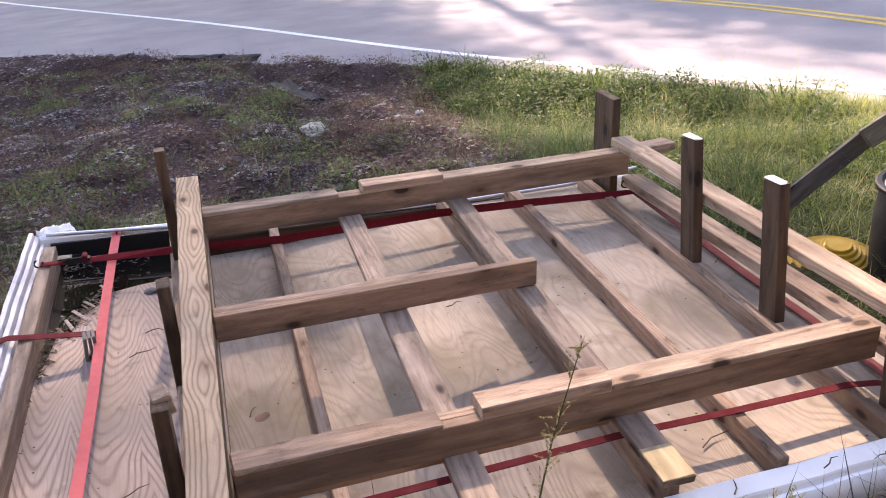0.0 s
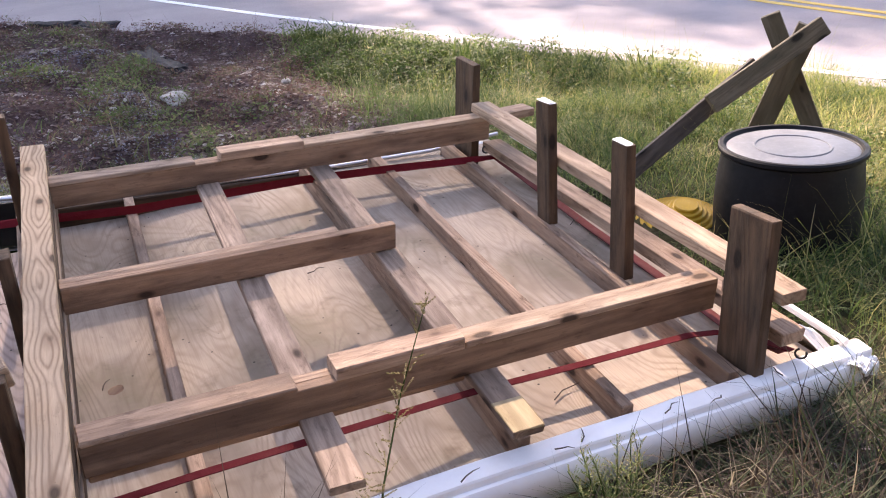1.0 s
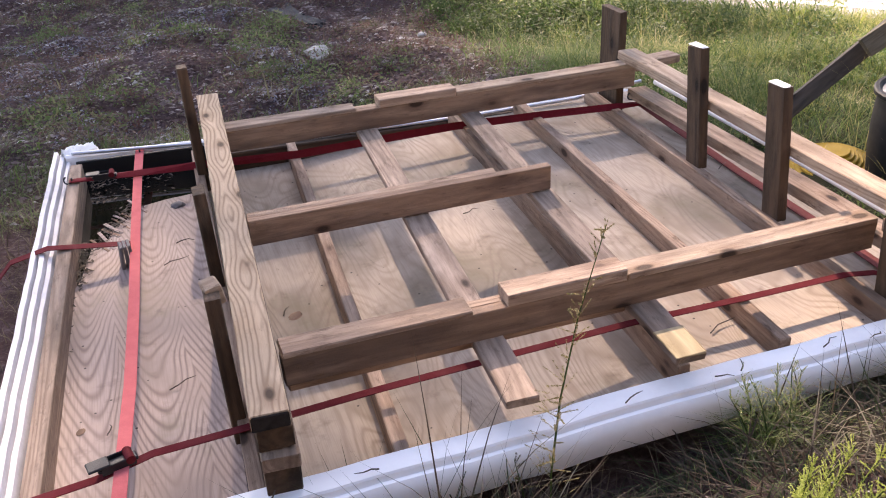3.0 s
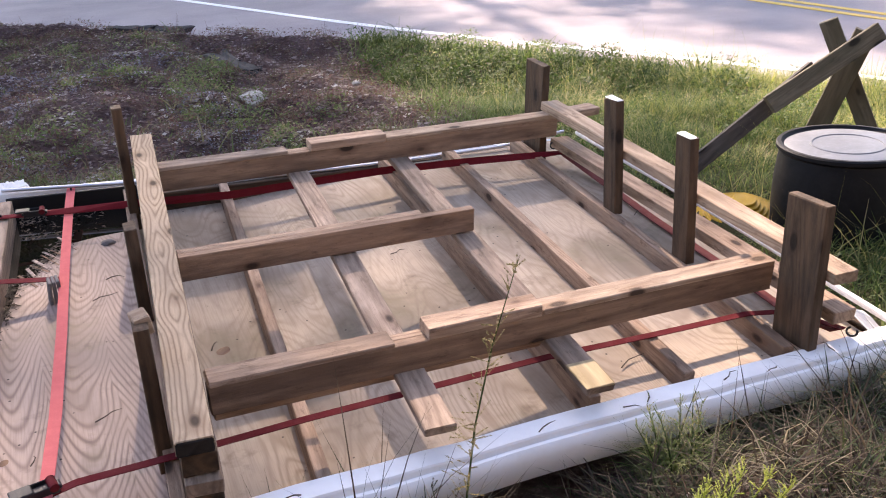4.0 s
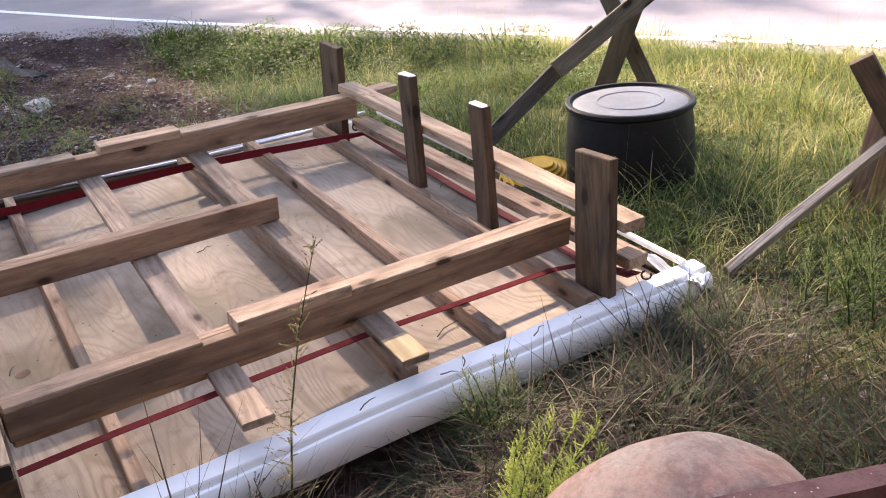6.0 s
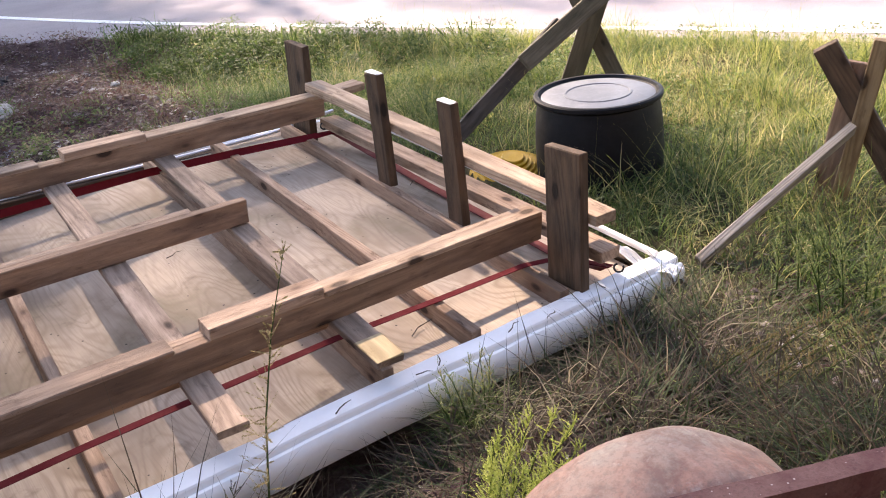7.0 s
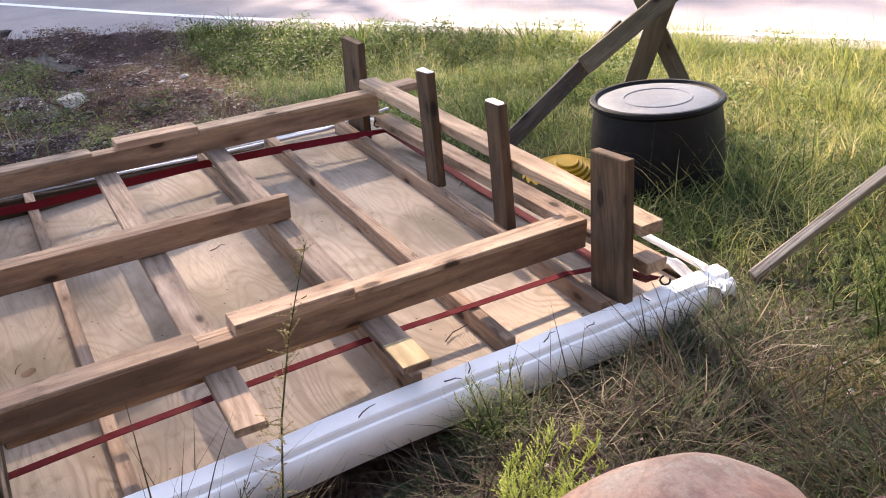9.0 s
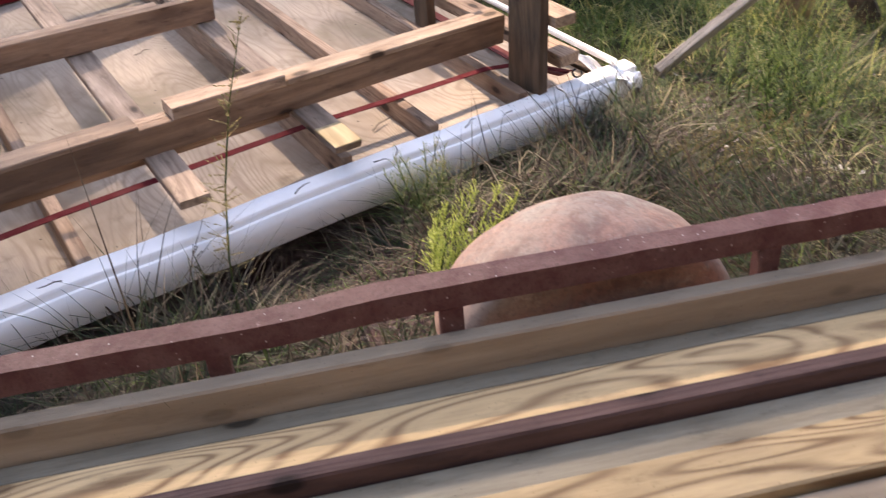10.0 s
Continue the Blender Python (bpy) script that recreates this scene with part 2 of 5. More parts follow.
# pale grey puts the sky's reflection into the lid's colour
DRUM_LID = plain("drum lid with painted sky sheen", (0.19, 0.195, 0.21), 0.5, 0.0, 0.35, 6.0, 0.12, (0.30, 0.30, 0.30))
YELLOW = plain("yellow plastic", (0.62, 0.36, 0.03), 0.5, 0.0, 0.3, 12.0, 0.15)


def rail_paint():
    """Dull rust-red paint, mottled and specked with pale chips."""
    n = Nodes("rust-red primer steel", 0.62, specular=0.2)
    p = n.coords(world_space=True)
    mottle = n.noise(p, 16.0, 6.0, 0.7)
    fine = n.noise(p, 120.0, 4.0, 0.7)
    base = n.mix(n.grey(mottle, 0.4, 0.62), (0.095, 0.036, 0.034), (0.14, 0.07, 0.062))
    base = n.mix(n.grey(fine, 0.52, 0.72, 0.0, 0.6), base, (0.045, 0.018, 0.016))
    base = n.mix(n.grey(n.cells(p, 42.0), 0.06, 0.10, 0.85, 0.0), base, (0.42, 0.36, 0.34))
    base = n.mix(n.grey(n.noise(p, 37.0, 5.0, 0.75), 0.64, 0.70, 0.0, 0.7), base, (0.30, 0.20, 0.18))
    n.colour(base)
    n.bump(n.math("ADD", fine, mottle), 0.5, 0.003)
    return n.mat


RUST = rail_paint()


def fender_paint():
    """Chalky red paint, dusty on top, worn through to rust in patches."""
    n = Nodes("faded red fender paint", 0.6, specular=0.35)
    p = n.coords(world_space=True)
    wide = n.noise(p, 6.0, 4.0, 0.6, 0.6)
    patch = n.noise(p, 11.0, 6.0, 0.7)
    fine = n.noise(p, 90.0, 4.0, 0.7)
    base = n.mix(n.grey(wide, 0.36, 0.64), (0.33, 0.165, 0.12), (0.26, 0.21, 0.175))
    base = n.mix(n.grey(patch, 0.48, 0.61, 0.0, 0.75), base, (0.16, 0.075, 0.057))
    base = n.mix(n.grey(n.noise(p, 17.0, 5.0, 0.7), 0.58, 0.70, 0.0, 0.55), base, (0.46, 0.38, 0.33))
    base = n.mix(n.grey(fine, 0.48, 0.68, 0.0, 0.6), base, (0.15, 0.105, 0.088))
    n.colour(base)
    n.bump(n.math("ADD", fine, patch), 0.5, 0.004)
    return n.mat


FENDER = fender_paint()
STONE = plain("pale stone", (0.36, 0.345, 0.32), 0.85, 0.0, 0.4, 18.0, 0.7)
BARK = plain("bark", (0.10, 0.075, 0.055), 0.9, 0.0, 0.5, 9.0, 0.8)
VENEER_GREY = plain("grey tape and veneer", (0.17, 0.155, 0.15), 0.9, 0.0, 0.4, 22.0, 0.5)

# ---------------------------------------------------------------- builders
PLACE = {}


def thing(name, label, category, base=(0, 0, 0), group=""):
    """An Empty at the base of a thing that holds its parts."""
    ob = new(name)
    ob.empty_display_size = 0.1
    ob.matrix_basis = Matrix.Translation(base)
    PLACE[ob.name] = ob.matrix_basis.copy()
    return tagged(ob, label, category, group)


def settle(ob, parent, m):
    PLACE[ob.name] = m.copy()
    if parent is None:
        ob.matrix_basis = m
    else:
        ob.parent = parent
        ob.matrix_basis = PLACE[parent.name].inverted() @ m
    return ob


def part(name, bm, material, parent=None, label="", m=None, smooth=False):
    """Links a bmesh as one mesh object under a thing or a part."""
    me = bpy.data.meshes.new(name)
    bm.to_mesh(me)
    bm.free()
    for mt in material if isinstance(material, (list, tuple)) else [material]:
        me.materials.append(mt)
    if smooth:
        for p in me.polygons:
            p.use_smooth = True
        me.set_sharp_from_angle(angle=radians(34))
    ob = new(name, me)
    settle(ob, parent, m if m is not None else Matrix())
    return tagged(ob, label)


def box_bm(size, bevel=0.003, segments=1, rough=0.0, seed=0):
    bm = bmesh.new()
    bmesh.ops.create_cube(bm, size=1.0)
    bmesh.ops.scale(bm, vec=size, verts=bm.verts)
    if bevel:
        bmesh.ops.bevel(bm, geom=list(bm.edges), offset=bevel, segments=segments, affect="EDGES", profile=0.5)
    if rough:
        rng = random.Random(seed)
        for v in bm.verts:
            v.co += Vector((rng.uniform(-2, 2), rng.uniform(-1, 1), rng.uniform(-1, 1))) * rough
    return bm


UP = (TRAY.to_3x3() @ Vector((0, 0, 1))).normalized()
COUNT = [0]


def tray(x, y, z):
    """A place in the tray's own axes, in the world."""
    return TRAY @ Vector((x, y, z))


def along(p0, p1, up):
    """The turn whose x runs from p0 to p1 and whose z is nearest to up."""
    x = (p1 - p0).normalized()
    y = up.cross(x).normalized()
    z = x.cross(y)
    m = Matrix((x, y, z)).transposed().to_4x4()
    return m


def board(name, p0, p1, width, thick, material, parent=None, up=None, label="", bevel=0.003, rough=0.0012):
    """A sawn board: p0 and p1 are the ends of its top face's middle line; it reaches thick below."""
    p0, p1 = Vector(p0), Vector(p1)
    up = Vector(up) if up else UP
    turn = along(p0, p1, up)
    mid = (p0 + p1) / 2 - turn.to_3x3() @ Vector((0, 0, thick / 2))
    COUNT[0] += 1
    bm = box_bm(((p1 - p0).length, width, thick), bevel, 1, rough, COUNT[0])
    return part(name, bm, material, parent, label, Matrix.Translation(mid) @ turn)


def post(name, foot, top, width, thick, material, parent, face, label=""):
    """An upright board: foot and top are the middles of its ends, face the way its wide side looks."""
    foot, top, face = Vector(foot), Vector(top), Vector(face)
    turn = along(foot, top, face)
    COUNT[0] += 1
    bm = box_bm(((top - foot).length, width, thick), 0.003, 1, 0.001, COUNT[0])
    return part(name, bm, material, parent, label, Matrix.Translation((foot + top) / 2) @ turn)


def ribbon(name, points, width, material, parent, up=None, thick=0.0028, label="", twist=()):
    """A flat strap along points, lying across up; twist gives degrees of roll per point."""
    pts = [Vector(p) for p in points]
    up = Vector(up) if up else UP
    bm = bmesh.new()
    rows = []
    for i, p in enumerate(pts):
        d = (pts[min(i + 1, len(pts) - 1)] - pts[max(i - 1, 0)]).normalized()
        s = d.cross(up).normalized()
        if i < len(twist):
            s = Matrix.Rotation(radians(twist[i]), 3, d) @ s
        n = s.cross(d).normalized()
        rows.append([bm.verts.new(p + s * (width / 2 * a) + n * (thick / 2 * b)) for a, b in ((-1, -1), (1, -1), (1, 1), (-1, 1))])
    for a, b in zip(rows, rows[1:]):
        for k in range(4):
            bm.faces.new((a[k], a[(k + 1) % 4], b[(k + 1) % 4], b[k]))
    bm.faces.new(rows[0][::-1])
    bm.faces.new(rows[-1])
    bmesh.ops.recalc_face_normals(bm, faces=bm.faces)
    return part(name, bm, material, parent, label)


def tube(name, points, radius, material, parent=None, sides=10, label="", closed=False):
    """A round bar or stem along points; radius may be a list that tapers."""
    pts = [Vector(p) for p in points]
    bm = bmesh.new()
    rows = []
    count = len(pts)
    ref = Vector((0.13, 0.21, 0.97))
    for i, p in enumerate(pts):
        if closed:
            d = (pts[(i + 1) % count] - pts[i - 1]).normalized()
        else:
            d = (pts[min(i + 1, count - 1)] - pts[max(i - 1, 0)]).normalized()
        if abs(d.dot(ref)) > 0.95:
            ref = Vector((0.97, 0.2, 0.1))
        s = d.cross(ref).normalized()
        n = s.cross(d)
        r = radius[i] if isinstance(radius, (list, tuple)) else radius
        rows.append([bm.verts.new(p + (s * math.cos(a) + n * math.sin(a)) * r) for a in (2 * math.pi * k / sides for k in range(sides))])
    pairs = list(zip(rows, rows[1:])) + ([(rows[-1], rows[0])] if closed else [])
    for a, b in pairs:
        for k in range(sides):
            bm.faces.new((a[k], a[(k + 1) % sides], b[(k + 1) % sides], b[k]))
    if not closed:
        bm.faces.new(rows[0][::-1])
        bm.faces.new(rows[-1])
    bmesh.ops.recalc_face_normals(bm, faces=bm.faces)
    return part(name, bm, material, parent, label, smooth=True)


def profile_bar(name, p0, p1, section, material, parent, up=None, steps=14, wobble=0.004, seed=1, label="", smooth=True, sag=None):
    """A long moulding: a section of (across, height) pairs carried from p0 to p1, a little uneven; sag lowers it along the way."""
    p0, p1 = Vector(p0), Vector(p1)
    up = Vector(up) if up else UP
    m = along(p0, p1, up).to_3x3()
    rng = random.Random(seed)
    bm = bmesh.new()
    rows = []
    for i in range(steps + 1):
        f = i / steps
        c = p0.lerp(p1, f)
        da, dz = rng.uniform(-wobble, wobble), rng.uniform(-wobble, wobble)
        if sag:
            dz -= sag(f)
        rows.append([bm.verts.new(c + m @ Vector((0, a + da, z + dz))) for a, z in section])
    k = len(section)
    for a, b in zip(rows, rows[1:]):
        for j in range(k):
            bm.faces.new((a[j], a[(j + 1) % k], b[(j + 1) % k], b[j]))
    bm.faces.new(rows[0][::-1])
    bm.faces.new(rows[-1])
    bmesh.ops.recalc_face_normals(bm, faces=bm.faces)
    return part(name, bm, material, parent, label, smooth=smooth)


def lathe(name, outline, material, parent, m, sides=48, label="", smooth=True):
    """A turned shape: outline of (radius, height) pairs."""
    bm = bmesh.new()
    rows = []
    for r, z in outline:
        if r < 1e-6:
            rows.append([bm.verts.new((0, 0, z))])
        else:
            rows.append([bm.verts.new((r * math.cos(a), r * math.sin(a), z)) for a in (2 * math.pi * k / sides for k in range(sides))])
    for a, b in zip(rows, rows[1:]):
        for k in range(sides):
            q = [a[k % len(a)], a[(k + 1) % len(a)], b[(k + 1) % len(b)], b[k % len(b)]]
            q = list(dict.fromkeys(q))
            if len(q) > 2:
                bm.faces.new(q)
    bmesh.ops.recalc_face_normals(bm, faces=bm.faces)
    return part(name, bm, material, parent, label, m, smooth)


def slab(name, corners, thick, material, parent=None, label="", kind="", cuts=0):
    """A sheet with the given outline (its top face), in world places."""
    pts = [Vector(p) for p in corners]
    n = (pts[1] - pts[0]).cross(pts[2] - pts[0]).normalized()
    if n.z < 0:
        n = -n
    base = sum(pts, Vector()) / len(pts)
    bm = bmesh.new()
    top = [bm.verts.new(p - base) for p in pts]
    low = [bm.verts.new(p - base - n * thick) for p in pts]
    bm.faces.new(top)
    bm.faces.new(low[::-1])
    for k in range(len(pts)):
        bm.faces.new((top[k], top[(k + 1) % len(pts)], low[(k + 1) % len(pts)], low[k]))
    bmesh.ops.recalc_face_normals(bm, faces=bm.faces)
    ob = part(name, bm, material, parent, label, Matrix.Translation(base))
    return tagged(ob, kind=kind)


def stuff(name, verts, faces, material, label, category):
    me = bpy.data.meshes.new(name)
    me.from_pydata(verts, [], faces)
    me.materials.append(material)
    me.update()
    return tagged(new(name, me), label, category, kind="stuff")


# ---------------------------------------------------------------- ground and road
def lerp_line(points, y):
    for (xa, ya), (xb, yb) in zip(points, points[1:]):
        if (ya - y) * (yb - y) <= 0:
            return xa + (xb - xa) * (y - ya) / (yb - ya)
    (xa, ya), (xb, yb) = (points[:2] if abs(y - points[0][1]) < abs(y - points[-1][1]) else points[-2:])
    return xa + (xb - xa) * (y - ya) / (yb - ya)


ROAD_Z = -0.10
WHITE_LINE = [(-9.0, 40.0), (-3.5, 23.7), (0.8, 13.2), (2.62, 7.8), (3.85, 5.05), (4.63, 3.55), (5.1, 2.4), (5.6, 1.25), (6.6, -1.2), (9.0, -9.0)]
YELLOW_LINE = [(-3.0, 42.0), (2.2, 25.0), (5.2, 15.0), (6.6, 10.0), (6.95, 8.0), (6.95, 6.0), (6.9, 4.4), (7.3, 2.0), (8.6, -2.0), (11.5, -9.0)]


def smooth_line(points, step=0.5):
    """The line as evenly spaced points, its corners rounded by averaging."""
    ys = np.arange(points[-1][1], points[0][1] + step / 2, step)
    xs = np.array([lerp_line(points, y) for y in ys])
    for _ in range(14):
        xs[1:-1] = (xs[:-2] + 2 * xs[1:-1] + xs[2:]) / 4
    return list(zip(xs, ys))


EDGE = smooth_line(WHITE_LINE)
CENTRE = smooth_line(YELLOW_LINE)
EDGE_Y = np.array([p[1] for p in EDGE])
EDGE_X = np.array([p[0] for p in EDGE])


SHOULDER_Y = [-60.0, 6.3, 7.7, 9.0, 11.5, 15.0, 60.0]
SHOULDER_W = [0.28, 0.30, 0.75, 1.45, 2.8, 3.4, 3.4]


def road_side(x, y):
    """Metres past the paved edge, less the usual shoulder; positive on the road; x, y may be arrays."""
    return (x - np.interp(y, EDGE_Y, EDGE_X)) * 0.86 + np.interp(y, SHOULDER_Y, SHOULDER_W) - 0.28


# the line of a low eroded bank at the back of the lot
LEDGE = [(-9.0, 10.2), (-3.0, 9.7), (-0.05, 9.2), (0.45, 8.4), (0.7, 6.9), (0.8, 5.6), (1.0, 4.6)]


def ground_height(x, y):
    """The verge: level round the tray, a shallow dip before the road, a small bank up to its edge."""
    x, y = np.asarray(x, float), np.asarray(y, float)
    s = road_side(x, y)
    z = 0.02 * np.sin(x * 1.3 + 0.4) * np.cos(y * 0.9) + 0.012 * np.sin(3.1 * x + 1.7 * y)
    dip = np.exp(-((s + 1.45) / 0.70) ** 2)
    z = z - 0.24 * dip * np.clip((x - 0.2) / 1.2, 0, 1) * np.clip((y - 2.2) / 1.5, 0.25, 1)
    d = 9.0 + 0 * x
    for (xa, ya), (xb, yb) in zip(LEDGE, LEDGE[1:]):
        f = np.clip(((x - xa) * (xb - xa) + (y - ya) * (yb - ya)) / ((xb - xa) ** 2 + (yb - ya) ** 2), 0, 1)
        d = np.minimum(d, np.hypot(x - xa - f * (xb - xa), y - ya - f * (yb - ya)))
    above = np.where(y > np.interp(x, [p[0] for p in LEDGE], [p[1] for p in LEDGE]), 1.0, -1.0)
    z = z + (0.04 * np.clip(0.5 + above * d / 0.22, 0, 1) - 0.13 * np.exp(-(d / 0.15) ** 2)) * np.clip((y - 5.2) / 0.8, 0, 1)
    lot = np.clip((1.6 + 0.15 * (y - 3) - x) / 0.5, 0, 1) * np.clip((y - 2.6) / 0.6, 0, 1) * np.clip((10.5 - y) / 1.0, 0, 1)
    z = z + lot * (0.045 * np.sin(4.3 * x + 1.9 * y + 1.0) * np.sin(3.7 * y - 1.5 * x) + 0.03 * np.sin(9.1 * x - 4.7 * y) * np.sin(7.3 * y + 2.9 * x + 0.5))
    near = np.clip((s + 0.75) / 0.5, 0, 1)
    z = z * (1 - near) + (ROAD_Z - 0.02) * near
    under = np.clip((0.9 - np.abs(x - 0.25) / 1.7), 0, 1) * np.clip((1.35 - np.abs(y - 0.95) / 1.2), 0, 1)
    z = z - 0.22 * np.clip(under * 3, 0, 1)
    return z


def ground_material():
    n = Nodes("verge soil", 0.95, specular=0.1)
    p = n.coords(world_space=True)
    fine = n.noise(p, 34.0, 5.0, 0.7)
    mid = n.noise(p, 5.5, 5.0, 0.65)
    wide = n.noise(p, 1.1, 4.0, 0.6)
    soil = n.ramp(fine, [(0.25, (0.026, 0.016, 0.015)), (0.5, (0.074, 0.046, 0.047)), (0.70, (0.16, 0.116, 0.122)), (0.88, (0.32, 0.285, 0.30))])
    mulch = n.mix(n.grey(mid, 0.42, 0.62), soil, (0.066, 0.036, 0.032))
    grass = n.ramp(mid, [(0.3, (0.02, 0.024, 0.01)), (0.55, (0.055, 0.05, 0.024)), (0.75, (0.11, 0.085, 0.05))])
    sep = n.add("SeparateXYZ")
    n.set(sep, 0, p)
    edge = n.math("ADD", sep.outputs[0], n.grey(wide, 0.3, 0.7, -0.5, 0.5))
    n.colour(n.mix(n.grey(n.math("SUBTRACT", edge, n.math("MULTIPLY", sep.outputs[1], 0.18)), 0.85, 1.25), mulch, grass))
    n.bump(n.math("ADD", fine, mid), 0.9, 0.02)
    return n.mat


def make_ground():
    """One sheet that reaches to the horizon: fine near the tray, coarse far off."""
    xs = np.concatenate([[-400, -120, -40, -18, -12], np.arange(-9, 8.01, 0.16), [10, 14, 22, 50, 130, 400]])
    ys = np.concatenate([[-400, -120, -40, -14, -7], np.arange(-4, 12.01, 0.16), np.arange(12.4, 34.01, 0.4), [36, 45, 80, 150, 400]])
    gx, gy = np.meshgrid(xs, ys)
    gz = ground_height(gx, gy)
    on_road = road_side(gx, gy)
    gz = np.where(on_road > 0.4, ROAD_Z - 0.06, gz)
    verts = np.stack([gx, gy, gz], -1).reshape(-1, 3).tolist()
    w = len(xs)
    faces = [(j * w + i, j * w + i + 1, (j + 1) * w + i + 1, (j + 1) * w + i) for j in range(len(ys) - 1) for i in range(w - 1)]
    me = bpy.data.meshes.new("ground")
    me.from_pydata(verts, [], faces)
    me.materials.append(ground_material())
    for p in me.polygons:
        p.use_smooth = True
    tagged(new("ground", me), "rough verge of dark mulch, gravel and dry grass", "ground", kind="structure")


make_ground()


def asphalt():
    n = Nodes("worn asphalt", 0.86, specular=0.3)
    p = n.coords(world_space=True)
    grit = n.cells(p, 130.0, "Color")
    g = n.add("RGBToBW")
    n.set(g, 0, grit)
    wear = n.noise(p, 0.9, 5.0, 0.6)
    fine = n.noise(p, 60.0, 4.0, 0.7)
    base = n.mix(n.grey(wear, 0.35, 0.65), (0.225, 0.196, 0.214), (0.315, 0.275, 0.286))
    base = n.mix(n.grey(g.outputs[0], 0.55, 0.95, 0.0, 0.35), base, (0.38, 0.345, 0.345))
    base = n.mix(n.grey(fine, 0.5, 0.75, 0.0, 0.5), base, (0.17, 0.155, 0.16))
    tracks = n.noise(n.coords((1.1, 0.12, 1.0), world_space=True), 1.0, 4.0, 0.6)
    base = n.mix(n.grey(tracks, 0.5, 0.72, 0.0, 0.35), base, (0.24, 0.22, 0.225))
    n.colour(base)
    n.bump(fine, 0.5, 0.006)
    return n.mat


def strip(name, line, a, b, z, thick, material, label, kind="structure", ragged=0.0):
    """A band beside a line, from a to b metres to its right, with real thickness."""
    pts = [Vector((x, y, 0)) for x, y in line]
    rng = random.Random(4)
    bm = bmesh.new()
    rows = []
    for i, p in enumerate(pts):
        d = (pts[min(i + 1, len(pts) - 1)] - pts[max(i - 1, 0)]).normalized()
        side = Vector((d.y, -d.x, 0))
        ja, jb = rng.uniform(-ragged, ragged), rng.uniform(-ragged, ragged)
        q = [p + side * ((a(p.y) if callable(a) else a) + ja), p + side * (b + jb)]
        rows.append([bm.verts.new((v.x, v.y, zz)) for v, zz in ((q[0], z - thick), (q[1], z - thick), (q[1], z), (q[0], z))])
    for r, s in zip(rows, rows[1:]):
        for k in range(4):
            bm.faces.new((r[k], r[(k + 1) % 4], s[(k + 1) % 4], s[k]))
    bm.faces.new(rows[0][::-1])
    bm.faces.new(rows[-1])
    bmesh.ops.recalc_face_normals(bm, faces=bm.faces)
    return tagged(part(name, bm, material), label, "road", kind=kind)


strip("road", EDGE, lambda y: -float(np.interp(y, SHOULDER_Y, SHOULDER_W)), 7.2, ROAD_Z, 0.12, asphalt(), "two-lane road of worn pinkish-grey asphalt", ragged=0.05)
PAINT_WHITE = plain("worn white road paint", (0.80, 0.80, 0.79), 0.7, 0.0, 0.35, 12.0, 0.2)
PAINT_YELLOW = plain("worn yellow road paint", (0.66, 0.42, 0.07), 0.7, 0.0, 0.35, 12.0, 0.2)
strip("road_edge_line", EDGE, -0.05, 0.06, ROAD_Z + 0.005, 0.003, PAINT_WHITE, "solid white painted edge line on the road", ragged=0.004)
strip("road_centre_line", CENTRE, -0.17, -0.06, ROAD_Z + 0.005, 0.003, PAINT_YELLOW, "worn yellow painted centre line on the road", ragged=0.004)
strip("road_centre_line", CENTRE, 0.06, 0.17, ROAD_Z + 0.005, 0.003, PAINT_YELLOW, "worn yellow painted centre line on the road", ragged=0.004)

# unseen wall added behind the camera; it keeps skylight off the near faces
WALL_BROWN = plain("dark brown light-blocking wall", (0.11, 0.085, 0.065), 0.85, 0.0, 0.35, 3.0, 0.3)
tagged(part("sky_block_wall", box_bm((16.0, 0.2, 4.2), 0.01), WALL_BROWN, None, "", pose(0.5, -5.2, 2.0, 0, 0, -18)), "unseen plain wall added to block skylight", "wall", kind="structure")

# ---------------------------------------------------------------- the tray: white rims, liner, plywood, joists
roof_tray = thing("roof_panel", "upturned white-rimmed panel with plywood deck and joists lying on grass", "roof panel", (0.2, 0.9, 0))
# deck
for (xa, xb, xc, xd), (za, zb) in (((-0.655, -0.262, -0.124, -0.535), (0.0, 0.0)), ((-0.259, 0.535, 0.628, -0.121), (0.0, 0.072)), ((0.538, 1.60, 1.60, 0.631), (0.080, 0.090))):
    slab("plywood_sheet", [tray(xa, -0.22, za), tray(xb, -0.22, zb), tray(xc, 1.97, zb), tray(xd, 1.97, za)], 0.018, PLY, roof_tray, "stained plywood with broad wavy figure")
ply_left = [(-1.17, -0.24), (-0.66, -0.24), (-0.555, 1.80), (-0.70, 1.785), (-0.80, 1.76), (-0.845, 1.735), (-0.875, 1.645), (-0.93, 1.59), (-0.955, 1.47), (-1.01, 1.45), (-1.05, 1.22), (-1.075, 1.14), (-1.10, 0.84), (-1.125, 0.62)]


def curled_sheet():
    """The loose end sheet: a thin veneer whose broken edge lifts a little."""
    bm = bmesh.new()
    cx = sum(p[0] for p in ply_left) / len(ply_left)
    cy = sum(p[1] for p in ply_left) / len(ply_left)
    f = bm.faces.new([bm.verts.new((x - cx, y - cy, 0)) for x, y in ply_left])
    r = bmesh.ops.extrude_face_region(bm, geom=[f])
    for v in r["geom"]:
        if isinstance(v, bmesh.types.BMVert):
            v.co.z -= 0.014
    bmesh.ops.recalc_face_normals(bm, faces=bm.faces)
    return part("plywood_sheet", bm, PLY_GREY, roof_tray, "grey delaminating plywood end with a broken corner", TRAY @ Matrix.Translation((cx, cy, 0.006)))


